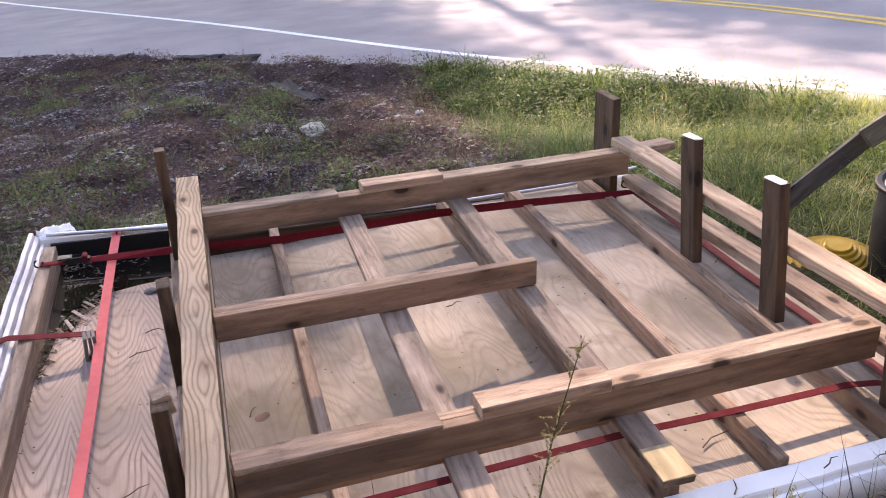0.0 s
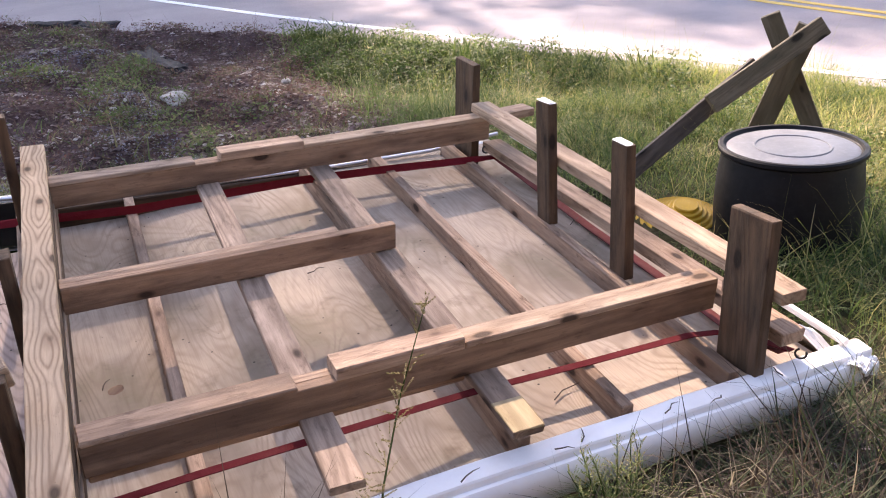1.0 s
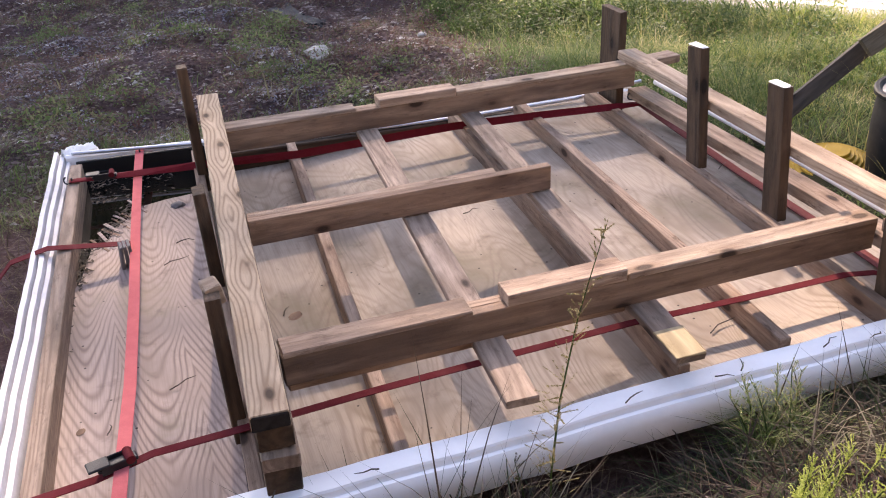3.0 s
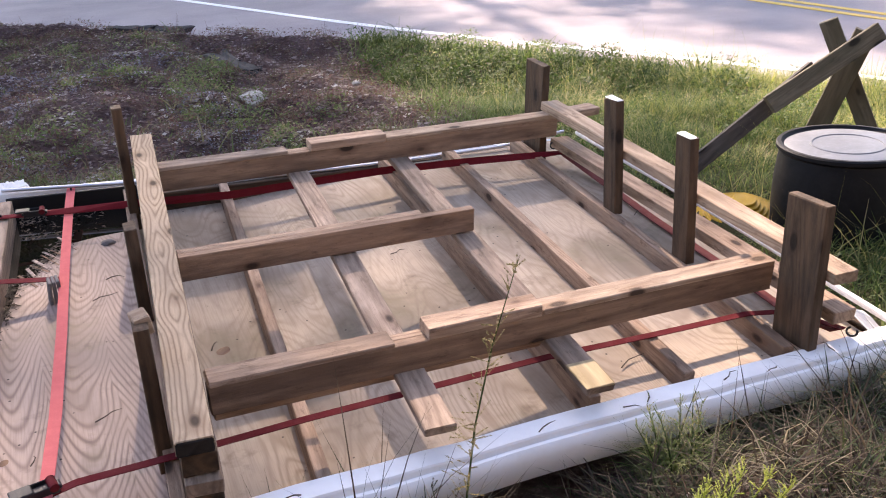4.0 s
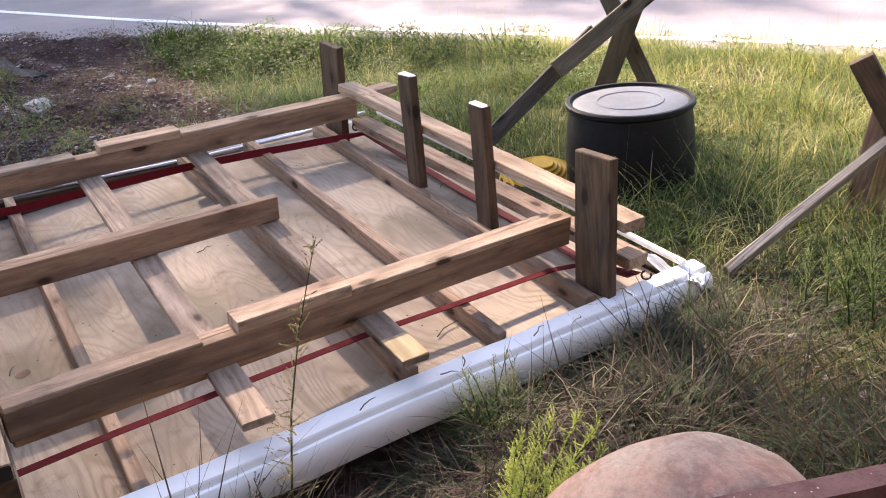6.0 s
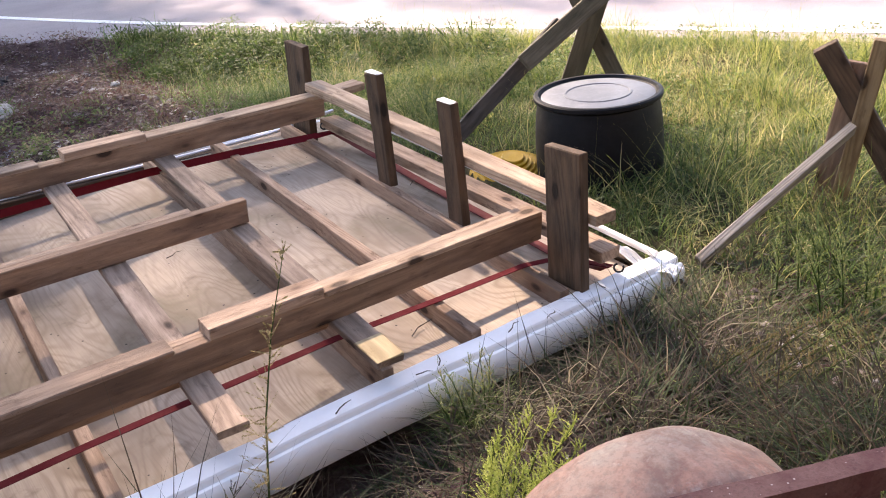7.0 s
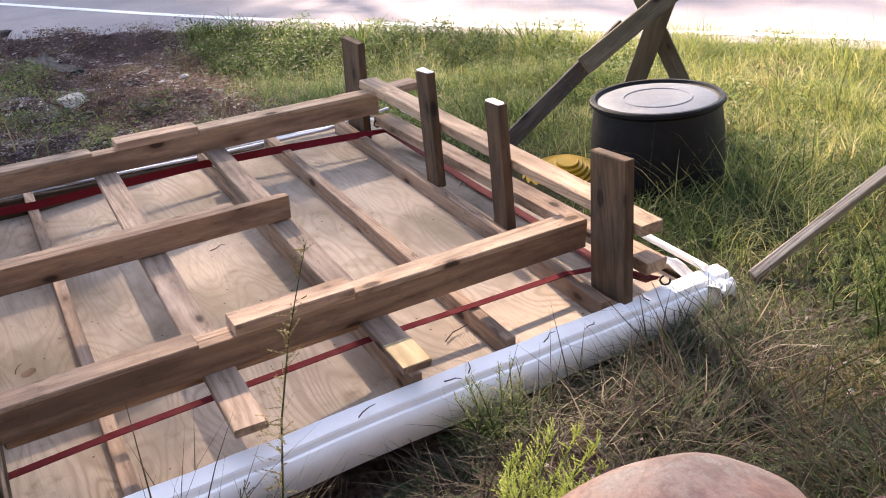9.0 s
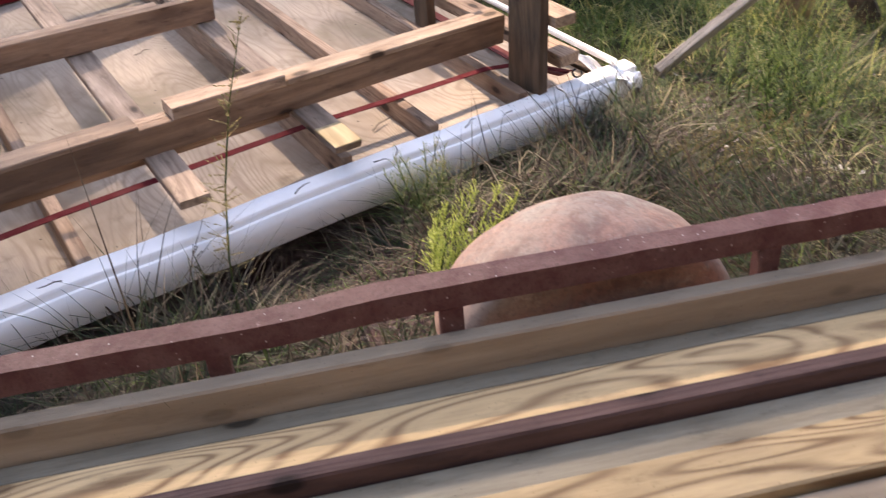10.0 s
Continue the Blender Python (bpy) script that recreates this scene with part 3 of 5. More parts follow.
curled_sheet()
edge_rng = random.Random(12)
for (xa, ya), (xb, yb) in zip(ply_left[4:9], ply_left[5:10]):
    for k in range(2):
        f = edge_rng.random()
        x, y = xa + (xb - xa) * f, ya + (yb - ya) * f
        dx, dy = edge_rng.uniform(-0.05, -0.012), edge_rng.uniform(0.015, 0.08)
        board("splinter", tray(x + 0.03, y - 0.06, 0.0085), tray(x + dx, y + dy, 0.010 + edge_rng.uniform(-0.006, 0.014)), edge_rng.uniform(0.006, 0.016), 0.003, PLY_GREY if k else PINE_BROWN_SHADE, roof_tray, bevel=0.0008, rough=0.0006)


def leaf_mush(count, seed):
    """Wet leaves and needles caught along the broken edge and in the corner of the water."""
    r = random.Random(seed)
    verts, faces = [], []
    for k in range(count):
        if k % 3:
            i = r.randrange(4, len(ply_left) - 1)
            f = r.random()
            x = ply_left[i][0] + (ply_left[i + 1][0] - ply_left[i][0]) * f + r.gauss(-0.012, 0.02)
            y = ply_left[i][1] + (ply_left[i + 1][1] - ply_left[i][1]) * f + r.gauss(0.012, 0.025)
        else:
            x, y = -1.0 + r.random() ** 2 * 0.35, 2.10 - r.random() ** 2 * 0.25
        a, l = r.uniform(0, 6.28), r.uniform(0.004, 0.016)
        z = 0.010 + r.uniform(0, 0.006)
        b = len(verts)
        for c, w in ((0, 1.0), (1.57, 0.35), (3.14, 1.0), (4.71, 0.35)):
            verts.append(tuple(tray(x + math.cos(a + c) * l * w, y + math.sin(a + c) * l * w, z + r.uniform(-0.003, 0.003))))
        faces.append((b, b + 1, b + 2, b + 3))
    stuff("leaf_litter", verts, faces, BARK, "wet brown leaf litter along the broken plywood edge", "leaves")


leaf_mush(520, 5)


def knot(at, r, seed):
    """A dark loose knot in the plywood's face, a little proud."""
    bm = bmesh.new()
    ring = [bm.verts.new((r * (1 + 0.18 * noise.noise(Vector((math.cos(a), math.sin(a), seed)))) * math.cos(a), 0.75 * r * math.sin(a), 0.0008)) for a in (k * math.pi / 12 for k in range(24))]
    hub = bm.verts.new((0, 0, 0.0016))
    for a, b in zip(ring, ring[1:] + ring[:1]):
        bm.faces.new((a, b, hub))
    part("knot", bm, PINE_BROWN_SHADE, roof_tray, "round brown knot", TRAY @ pose(*at, 0, 0, 20 * seed))


knot((-0.375, 0.69, 0.0), 0.028, 2)
knot((-1.055, 0.33, 0.0065), 0.016, 3)
# joists
for name, a, b, top, deep in (
    ("joist", (-0.265, -0.20), (-0.125, 2.0), 0.09, 0.088),
    ("joist", (0.532, -0.20), (0.627, 1.92), 0.15, 0.148),
    ("joist", (0.858, -0.20), (0.950, 1.90), 0.15, 0.148),
    ("joist", (1.235, -0.20), (1.315, 1.88), 0.15, 0.148),
    ("joist", (-0.635, -0.24), (-0.540, 2.05), 0.10, 0.098),
):
    board(name, tray(*a, top), tray(*b, top), 0.040, deep, PINE, roof_tray)
board("back_joist", tray(-0.50, 2.01, 0.078), tray(1.58, 1.88, 0.085), 0.040, 0.09, PINE_DARK, roof_tray, label="dark edge joist")
board("side_joist", tray(-1.165, -0.24, 0.10), tray(-1.045, 2.10, 0.10), 0.050, 0.11, PINE_GREY, roof_tray, label="grey weathered edge board")
# white rims
FRONT = [(0.075, 0.0), (0.062, 0.007), (0.010, 0.003), (0.006, -0.002), (0.005, -0.020), (-0.001, -0.021), (-0.004, -0.013), (-0.014, -0.013), (-0.025, -0.024), (-0.031, -0.044), (-0.031, -0.075), (-0.020, -0.115), (0.03, -0.13), (0.066, -0.03)]
profile_bar("front_rim", tray(-1.26, -0.288, 0.122), tray(1.70, -0.288, 0.142), FRONT, WHITE, roof_tray, steps=26, wobble=0.003, seed=3, label="rounded white vinyl edge with a groove")
LEFT = [(0.05, 0.0), (0.044, 0.016), (0.028, 0.014), (0.024, -0.016), (0.019, -0.016), (0.016, 0.008), (0.000, 0.006), (-0.004, -0.022), (-0.009, -0.022), (-0.012, -0.004), (-0.024, -0.008), (-0.036, -0.04), (-0.045, -0.12), (0.05, -0.12)]
profile_bar("left_rim", tray(-1.095, 2.28, 0.085), tray(-1.245, -0.34, 0.105), [(-a, z) for a, z in LEFT], WHITE_OLD, roof_tray, steps=34, wobble=0.0018, seed=5, label="crumpled white vinyl edge")
BACK = [(0.0, 0.0), (-0.012, 0.010), (-0.028, 0.006), (-0.034, -0.02), (-0.034, -0.12), (0.0, -0.12)]
profile_bar("back_rim", tray(-1.09, 2.19, 0.10), tray(1.62, 1.91, 0.085), [(-a, z) for a, z in BACK], WHITE, roof_tray, steps=20, wobble=0.002, seed=7, label="white vinyl back edge")
tube("trim_pipe", [tray(-1.06, 2.19, 0.118), tray(-0.45, 2.085, 0.108), tray(0.1, 1.985, 0.090), tray(0.7, 1.935, 0.092), tray(1.25, 1.90, 0.105), tray(1.60, 1.875, 0.150)], 0.0085, STEEL, roof_tray, label="bright metal edge trim")
board("side_joist", tray(1.655, -0.33, 0.085), tray(1.62, 1.88, 0.075), 0.05, 0.14, PINE_DARK, roof_tray, label="dark weathered edge board")
tube("trim_pipe", [tray(1.630, -0.24, 0.165), tray(1.645, 0.8, 0.165), tray(1.635, 1.80, 0.162)], 0.013, WHITE, roof_tray, label="white edge pipe")
slab("liner", [tray(-1.12, 0.5, -0.17), tray(-0.56, 0.5, -0.17), tray(-0.50, 2.17, -0.17), tray(-1.05, 2.2, -0.17)], 0.01, LINER, roof_tray, "black rubber liner")
board("liner_wall", tray(-1.05, 2.168, 0.085), tray(-0.50, 2.095, 0.095), 0.012, 0.27, LINER, roof_tray, label="black rubber liner")


def crumpled(name, centre, size, seed, turn=0):
    """A torn, crushed end of white flashing."""
    rng = random.Random(seed)
    bm = bmesh.new()
    bmesh.ops.create_grid(bm, x_segments=9, y_segments=9, size=0.5)
    for v in bm.verts:
        k = Vector((v.co.x * 3.1, v.co.y * 2.7, seed))
        v.co = Vector((v.co.x * size[0], v.co.y * size[1], size[2] * (noise.noise(k * 1.7) + 0.6 * noise.noise(k * 4.3))))
        v.co.z -= abs(v.co.y) * 0.35 + max(0, v.co.x) * 0.25
    bmesh.ops.solidify(bm, geom=list(bm.faces), thickness=0.003)
    return part(name, bm, WHITE, roof_tray, "crushed white flashing", TRAY @ pose(*centre, 0, 0, turn))


crumpled("torn_flashing", (1.63, -0.30, 0.146), (0.09, 0.07, 0.012), 11, 20)
crumpled("torn_flashing", (1.62, -0.08, 0.140), (0.06, 0.36, 0.016), 17, 8)
crumpled("torn_flashing", (-1.03, 2.27, 0.115), (0.16, 0.07, 0.030), 23, 30)

# standing water on the liner
nw = Nodes("dark standing water", 0.02, specular=0.6)
nw.colour((0.012, 0.010, 0.008))
nw.bump(nw.noise(nw.coords(world_space=True), 7.0, 2.0), 0.02, 0.01)
water = slab("water", [tray(-1.115, 0.55, -0.010), tray(-0.575, 0.55, -0.010), tray(-0.515, 2.11, -0.004), tray(-1.045, 2.165, -0.004)], 0.02, nw.mat)
tagged(water, "dark standing rainwater mirroring trees and sky", "water", kind="structure")

DARK_END = plain("blackish end grain", (0.022, 0.016, 0.013), 0.85, 0.0, 0.4, 40.0, 0.4)

# ---------------------------------------------------------------- the timber frame on it
frame_thing = thing("timber_frame", "nailed frame of weathered two-by-four beams, slats and posts", "timber frame", (0.4, 0.8, 0.2))


def doubled(name, x0, x1, y, top, caps, material):
    """Two boards on edge side by side, with cap pieces let into the top; shaded sides and lit tops are put into their
    colours.
    """
    lead = board(name, tray(x0, y + 0.019, top), tray(x1, y + 0.019, top), 0.038, 0.089, material, frame_thing)
    board("inner_board", tray(x0 + 0.004, y + 0.0585, top - 0.004), tray(x1 - 0.006, y + 0.0585, top - 0.003), 0.038, 0.087, PINE, lead)
    for a, b, rise, mat in caps:
        board("cap_board", tray(a, y + 0.037, top + rise), tray(b, y + 0.037, top + rise), 0.078, rise + 0.0005, mat, lead)
    return lead


doubled("beam", -0.51, 1.314, 0.0, 0.327, ((-0.508, 0.0, 0.014, PINE), (0.100, 0.459, 0.036, PINE), (0.462, 1.311, 0.017, PINE_PALE)), PINE_BROWN_SHADE)
doubled("beam", -0.43, 1.41, 1.615, 0.322, ((-0.428, 0.105, 0.016, PINE_GREY), (0.205, 0.545, 0.036, PINE), (0.548, 1.405, 0.018, PINE_PALE)), PINE_BROWN_SHADE)
board("lower_board", tray(-0.50, 0.036, 0.2375), tray(0.47, 0.036, 0.2375), 0.030, 0.030, PINE_BROWN_SHADE, frame_thing)
mid = board("beam", tray(-0.475, 0.790, 0.333), tray(0.590, 0.790, 0.333), 0.038, 0.089, PINE_BROWN_SHADE, frame_thing)
board("inner_board", tray(-0.47, 0.829, 0.330), tray(0.40, 0.829, 0.330), 0.038, 0.086, PINE, mid)
# slats lying flat below the beams
board("slat", tray(0.025, -0.27, 0.240), tray(0.150, 1.72, 0.238), 0.088, 0.024, PINE_GREY, frame_thing)
board("slat", tray(0.500, -0.27, 0.240), tray(0.612, 1.74, 0.238), 0.088, 0.024, PINE_GREY, frame_thing)
# painted sun patch on the slat, ending where the beam's shadow begins
board("mossy_end", tray(0.4995, -0.2712, 0.2418), tray(0.507, -0.14, 0.2416), 0.0885, 0.004, PINE_SUNLIT, frame_thing, label="slat end with sunlight put into its colour")
# the broad end board on its stack
board("end_board", tray(-0.580, -0.25, 0.366), tray(-0.455, 1.99, 0.366), 0.089, 0.040, PINE_FLAME, frame_thing, label="pale sawn board with bold flame figure")
board("dark_end", tray(-0.5802, -0.2535, 0.365), tray(-0.5800, -0.2505, 0.365), 0.086, 0.038, DARK_END, frame_thing, label="dark cut board end")
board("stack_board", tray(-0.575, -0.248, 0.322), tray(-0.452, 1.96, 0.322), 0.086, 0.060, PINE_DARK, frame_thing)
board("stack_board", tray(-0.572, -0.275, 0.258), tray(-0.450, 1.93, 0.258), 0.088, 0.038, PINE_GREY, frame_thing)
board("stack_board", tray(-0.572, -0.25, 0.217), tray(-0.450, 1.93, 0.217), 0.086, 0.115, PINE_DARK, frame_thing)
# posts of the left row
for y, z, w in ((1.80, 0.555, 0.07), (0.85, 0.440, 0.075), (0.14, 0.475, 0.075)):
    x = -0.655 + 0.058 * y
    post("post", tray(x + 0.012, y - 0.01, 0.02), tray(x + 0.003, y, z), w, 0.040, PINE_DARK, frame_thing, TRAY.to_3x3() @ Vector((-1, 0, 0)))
# torn end is real; its pale wood paints the sun on it
board("splintered_top", tray(-0.662, 0.165, 0.483), tray(-0.622, 0.172, 0.490), 0.06, 0.055, PINE_PALE, frame_thing, label="torn post end, pale for the sun on it")
# rails and posts of the right row
board("rail", tray(1.362, -0.245, 0.409), tray(1.372, 1.64, 0.405), 0.089, 0.038, PINE_PALE, frame_thing)
board("rail", tray(1.425, -0.215, 0.245), tray(1.445, 1.66, 0.212), 0.089, 0.042, PINE, frame_thing)
FACE = TRAY.to_3x3() @ Vector((-1, 0, 0))
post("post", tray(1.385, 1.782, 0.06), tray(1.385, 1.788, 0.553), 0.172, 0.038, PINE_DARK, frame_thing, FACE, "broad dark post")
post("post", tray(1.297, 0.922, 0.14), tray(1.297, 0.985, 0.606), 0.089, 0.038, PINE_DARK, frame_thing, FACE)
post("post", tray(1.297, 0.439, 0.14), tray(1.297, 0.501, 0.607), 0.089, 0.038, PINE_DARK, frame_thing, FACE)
# thin white plates paint the bright gleam on two post tops
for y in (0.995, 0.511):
    post("gleam_end", tray(1.297, y - 0.010, 0.6065), tray(1.297, y - 0.0098, 0.6115), 0.086, 0.036, PAINT_WHITE, frame_thing, FACE, "white plate for the gleam on a post top")
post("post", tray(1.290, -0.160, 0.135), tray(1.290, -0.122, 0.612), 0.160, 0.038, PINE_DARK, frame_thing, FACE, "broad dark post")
board("cross_board", tray(1.412, 1.665, 0.335), tray(1.66, 1.70, 0.335), 0.089, 0.038, PINE, frame_thing)
board("cross_board", tray(1.30, -0.06, 0.36), tray(1.47, -0.055, 0.36), 0.06, 0.045, PINE, frame_thing)

# ---------------------------------------------------------------- red ratchet straps
STRAPS = "red straps lashed over the frame"


def hook(parent, at, turn=0):
    pts = [at + Matrix.Rotation(radians(turn), 3, "Z") @ Vector((0.0, 0.016 * math.sin(a), 0.014 + 0.016 * math.cos(a))) for a in np.linspace(0.3, 5.2, 12)]
    return tube("hook", pts, 0.0038, BLACK_METAL, parent, 6, "black wire hook")


def ratchet(parent, at, turn):
    m = TRAY @ Matrix.Translation(at) @ Matrix.Rotation(radians(turn), 4, "Z")
    body = part("ratchet", box_bm((0.10, 0.030, 0.012), 0.003), BLACK_METAL, parent, "black steel ratchet buckle", m @ Matrix.Translation((0, 0, 0.016)))
    part("side_plate", box_bm((0.085, 0.004, 0.026), 0.002), BLACK_METAL, body, "", m @ Matrix.Translation((0.0, 0.019, 0.018)))
    part("side_plate", box_bm((0.085, 0.004, 0.026), 0.002), BLACK_METAL, body, "", m @ Matrix.Translation((0.0, -0.019, 0.018)))
    part("ratchet_handle", box_bm((0.055, 0.042, 0.008), 0.003), BLACK_METAL, body, "", m @ Matrix.Translation((-0.045, 0, 0.030)))
    lathe("spool", [(0, -0.022), (0.012, -0.022), (0.012, 0.022), (0, 0.022)], STRAP_DARK, body, m @ Matrix.Translation((0.03, 0, 0.024)) @ pose(0, 0, 0, 90, 0, 0), 14)


s1 = thing("ratchet_strap", "dark red ratchet strap stretched across the joists in front", "strap", tray(0.3, 0.03, 0.1), STRAPS)
ribbon("webbing", [tray(x, y, z) for x, y, z in ((-1.16, -0.04, 0.115), (-1.00, 0.0, 0.10), (-0.86, 0.04, 0.105), (-0.66, 0.045, 0.108), (-0.25, 0.045, 0.128), (0.5, 0.03, 0.155), (0.86, 0.015, 0.156), (1.24, 0.012, 0.153), (1.345, 0.005, 0.14), (1.43, -0.09, 0.145), (1.45, -0.20, 0.165))], 0.027, STRAP_DARK, s1)
ratchet(s1, Vector((-0.945, 0.02, 0.105)), 14)
hook(s1, tray(1.45, -0.235, 0.16), 40)
hook(s1, tray(-1.17, -0.05, 0.11), 90)
s2 = thing("ratchet_strap", "dark red ratchet strap along the back joists", "strap", tray(0.3, 1.75, 0.1), STRAPS)
ribbon("webbing", [tray(x, y, z) for x, y, z in ((-1.07, 1.90, 0.11), (-0.80, 1.89, 0.10), (-0.54, 1.84, 0.11), (-0.13, 1.79, 0.105), (0.55, 1.69, 0.155), (0.94, 1.65, 0.156), (1.30, 1.60, 0.156), (1.46, 1.60, 0.15))], 0.034, STRAP, s2, twist=(0, 25, 50, 62, 62, 62, 40, 0))
ratchet(s2, Vector((-0.93, 1.895, 0.095)), -3)
hook(s2, tray(-1.075, 1.90, 0.10), 90)
hook(s2, tray(1.40, 1.62, 0.17), 60)
s3 = thing("ratchet_strap", "sun-bleached red strap laid over the plywood end", "strap", tray(-0.9, 1.0, 0.05), STRAPS)
ribbon("webbing", [tray(x, y, z) for x, y, z in ((-0.775, 2.15, 0.10), (-0.795, 1.95, 0.088), (-0.835, 1.45, 0.07), (-0.87, 0.90, 0.065), (-0.905, 0.40, 0.075), (-0.935, 0.02, 0.112), (-0.95, -0.15, 0.12), (-0.96, -0.32, 0.145))], 0.036, STRAP_PINK, s3)
hook(s3, tray(-0.775, 2.14, 0.09), 0)
s4 = thing("ratchet_strap", "short dark strap hooked over the white rim", "strap", tray(-1.0, 1.3, 0.08), STRAPS)
ribbon("webbing", [tray(x, y, z) for x, y, z in ((-0.86, 1.30, 0.075), (-1.04, 1.30, 0.10), (-1.14, 1.30, 0.115), (-1.27, 1.29, 0.09), (-1.34, 1.28, 0.02))], 0.036, STRAP_DARK, s4)
s5 = thing("ratchet_strap", "red strap lying along the side rail", "strap", tray(1.5, 0.8, 0.1), STRAPS)
ribbon("webbing", [tray(x, y, z) for x, y, z in ((1.44, 1.62, 0.15), (1.48, 1.40, 0.11), (1.475, 0.9, 0.096), (1.47, 0.4, 0.095), (1.45, 0.05, 0.10), (1.44, -0.18, 0.15))], 0.042, STRAP_DULL, s5)

# ---------------------------------------------------------------- litter on the deck
tape = thing("tape_wrap", "grey tape wound round the end of a strap", "tape", tray(-0.90, 1.30, 0.05))
for k in range(3):
    part("tape_turn", box_bm((0.012, 0.060, 0.10), 0.003), VENEER_GREY, tape, "", TRAY @ pose(-0.865 - 0.017 * k, 1.27 - 0.004 * k, 0.045, 0, 4 * k - 4, 6))


def mud(at, size, seed):
    bm = bmesh.new()
    bmesh.ops.create_icosphere(bm, subdivisions=3, radius=1.0)
    for v in bm.verts:
        k = 1 + 0.5 * noise.noise(v.co * 1.6 + Vector((seed, 0, 0)))
        v.co = Vector((v.co.x * size[0] * k, v.co.y * size[1] * k, v.co.z * size[2]))
    tagged(part("veneer_lump", bm, VENEER_GREY, None, "", TRAY @ pose(*at), True), "small grey lump in place of peeling veneer", "mud")


# added lump in place of a peeling bit of veneer
mud((-0.665, 1.70, 0.010), (0.030, 0.022, 0.012), 6)


def twig(at, length, turn, seed):
    r = random.Random(seed)
    pts = [tray(at[0], at[1], at[2]) + Matrix.Rotation(radians(turn), 3, "Z") @ Vector((length * f, r.uniform(-0.008, 0.008), 0.004 + 0.006 * math.sin(3 * f))) for f in (0, 0.3, 0.65, 1)]
    ob = tube("twig", pts, [0.0022, 0.002, 0.0016, 0.0008], BARK, None, 5)
    tagged(ob, "thin dark twig lying on the plywood", "twig", "twigs on the plywood")


for k, (x, y, z, l, t) in enumerate(((-0.80, 0.42, 0.008, 0.09, 35), (-0.76, 1.20, 0.008, 0.10, 15), (-0.70, 1.36, 0.008, 0.07, -10), (-0.415, 0.70, 0.002, 0.06, 60), (-0.16, 1.30, 0.004, 0.09, -30), (0.23, 0.44, 0.048, 0.05, 25), (0.74, -0.02, 0.084, 0.16, 20), (-0.98, 0.28, 0.008, 0.05, 80), (0.36, 1.05, 0.056, 0.07, 15), (1.42, 0.95, 0.090, 0.10, 30), (-0.68, -0.16, 0.008, 0.09, 20))):
    twig((x, y, z), l, t, 70 + k)
for k, (x, t) in enumerate(((-0.62, 40), (-0.35, 170), (0.31, 20), (0.58, -15), (0.66, 60), (0.93, 25), (1.12, 200), (1.34, 80))):
    twig((x, -0.275, 0.1315 + 0.0067 * (x + 1.26)), 0.05 + 0.01 * (k % 3), t, 90 + k)

# ---------------------------------------------------------------- drum, yellow reel, sawhorses
drum = thing("plastic_drum", "black plastic drum with a grey lid standing in tall grass", "drum", (2.255, 0.62, -0.16))
md = Matrix.Translation((2.255, 0.62, -0.16))
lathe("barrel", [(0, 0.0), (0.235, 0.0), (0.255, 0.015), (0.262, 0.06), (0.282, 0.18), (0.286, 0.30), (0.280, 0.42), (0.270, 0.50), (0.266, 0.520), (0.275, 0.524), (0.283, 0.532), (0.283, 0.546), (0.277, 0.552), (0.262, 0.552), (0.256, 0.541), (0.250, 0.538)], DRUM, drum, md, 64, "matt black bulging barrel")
lathe("lid", [(0.252, 0.536), (0.235, 0.543), (0.15, 0.543), (0.147, 0.547), (0.140, 0.547), (0.137, 0.543), (0, 0.544)], DRUM_LID, drum, md, 64, "lid greyed for its sky reflection")

reel = thing("yellow_tub", "yellow ribbed plastic tub lying upside down in grass", "tub", (2.01, 0.95, 0.0))
ridges = [(0.208, -0.03)]
for k in range(9):
    r, z = 0.204 - 0.019 * k, 0.013 * k
    ridges += [(r, z), (r, z + 0.009), (r - 0.004, z + 0.013), (r - 0.015, z + 0.011)]
lathe("tub_body", ridges + [(0.02, 0.118), (0, 0.118)], YELLOW, reel, pose(2.01, 0.95, -0.015, 14, -6, 0), 56, "ribbed yellow plastic")


def sawhorse_one():
    h = thing("sawhorse", "grey weathered sawhorse of crossed boards with a leaning rail", "sawhorse", (2.8, 1.2, 0), "sawhorses in the grass")
    board("rail", (2.84, 1.050, 0.728), (2.315, 1.160, 0.428), 0.089, 0.038, PINE_MOSS, h, (0.25, -0.9, 0.55))
    board("lower_rail", (2.60, 1.19, 0.560), (1.86, 1.30, 0.06), 0.080, 0.038, PINE_BLACK, h, (0.25, -0.9, 0.55))
    board("leg", (2.875, 1.175, 0.70), (2.690, 1.360, -0.02), 0.105, 0.04, PINE_MOSS, h, (-0.70, -0.71, 0.0))
    board("leg", (2.775, 1.325, 0.745), (3.015, 1.085, -0.02), 0.089, 0.04, PINE_MOSS, h, (-0.70, -0.71, 0.0))


def sawhorse_two():
    h = thing("sawhorse", "brown timber sawhorse with crossed legs and a grey prop board", "sawhorse", (2.6, -0.4, 0), "sawhorses in the grass")
    board("leg", (2.535, -0.277, 0.629), (2.715, -0.575, 0.02), 0.09, 0.06, PINE_DARK, h, (-0.86, -0.5, 0.05))
    board("leg", (2.620, -0.455, 0.655), (2.560, -0.365, 0.01), 0.06, 0.05, PINE_GOLD, h, (-0.86, -0.5, 0.05))
    board("leg", (2.630, -0.365, 0.560), (2.575, -0.290, 0.0), 0.09, 0.04, PINE_BROWN_SHADE, h, (-0.86, -0.5, 0.05))
    board("prop", (2.528, -0.42, 0.362), (1.80, -0.30, 0.035), 0.034, 0.048, PINE_ASH, h, (-0.1, -0.35, 0.9))


sawhorse_one()
sawhorse_two()

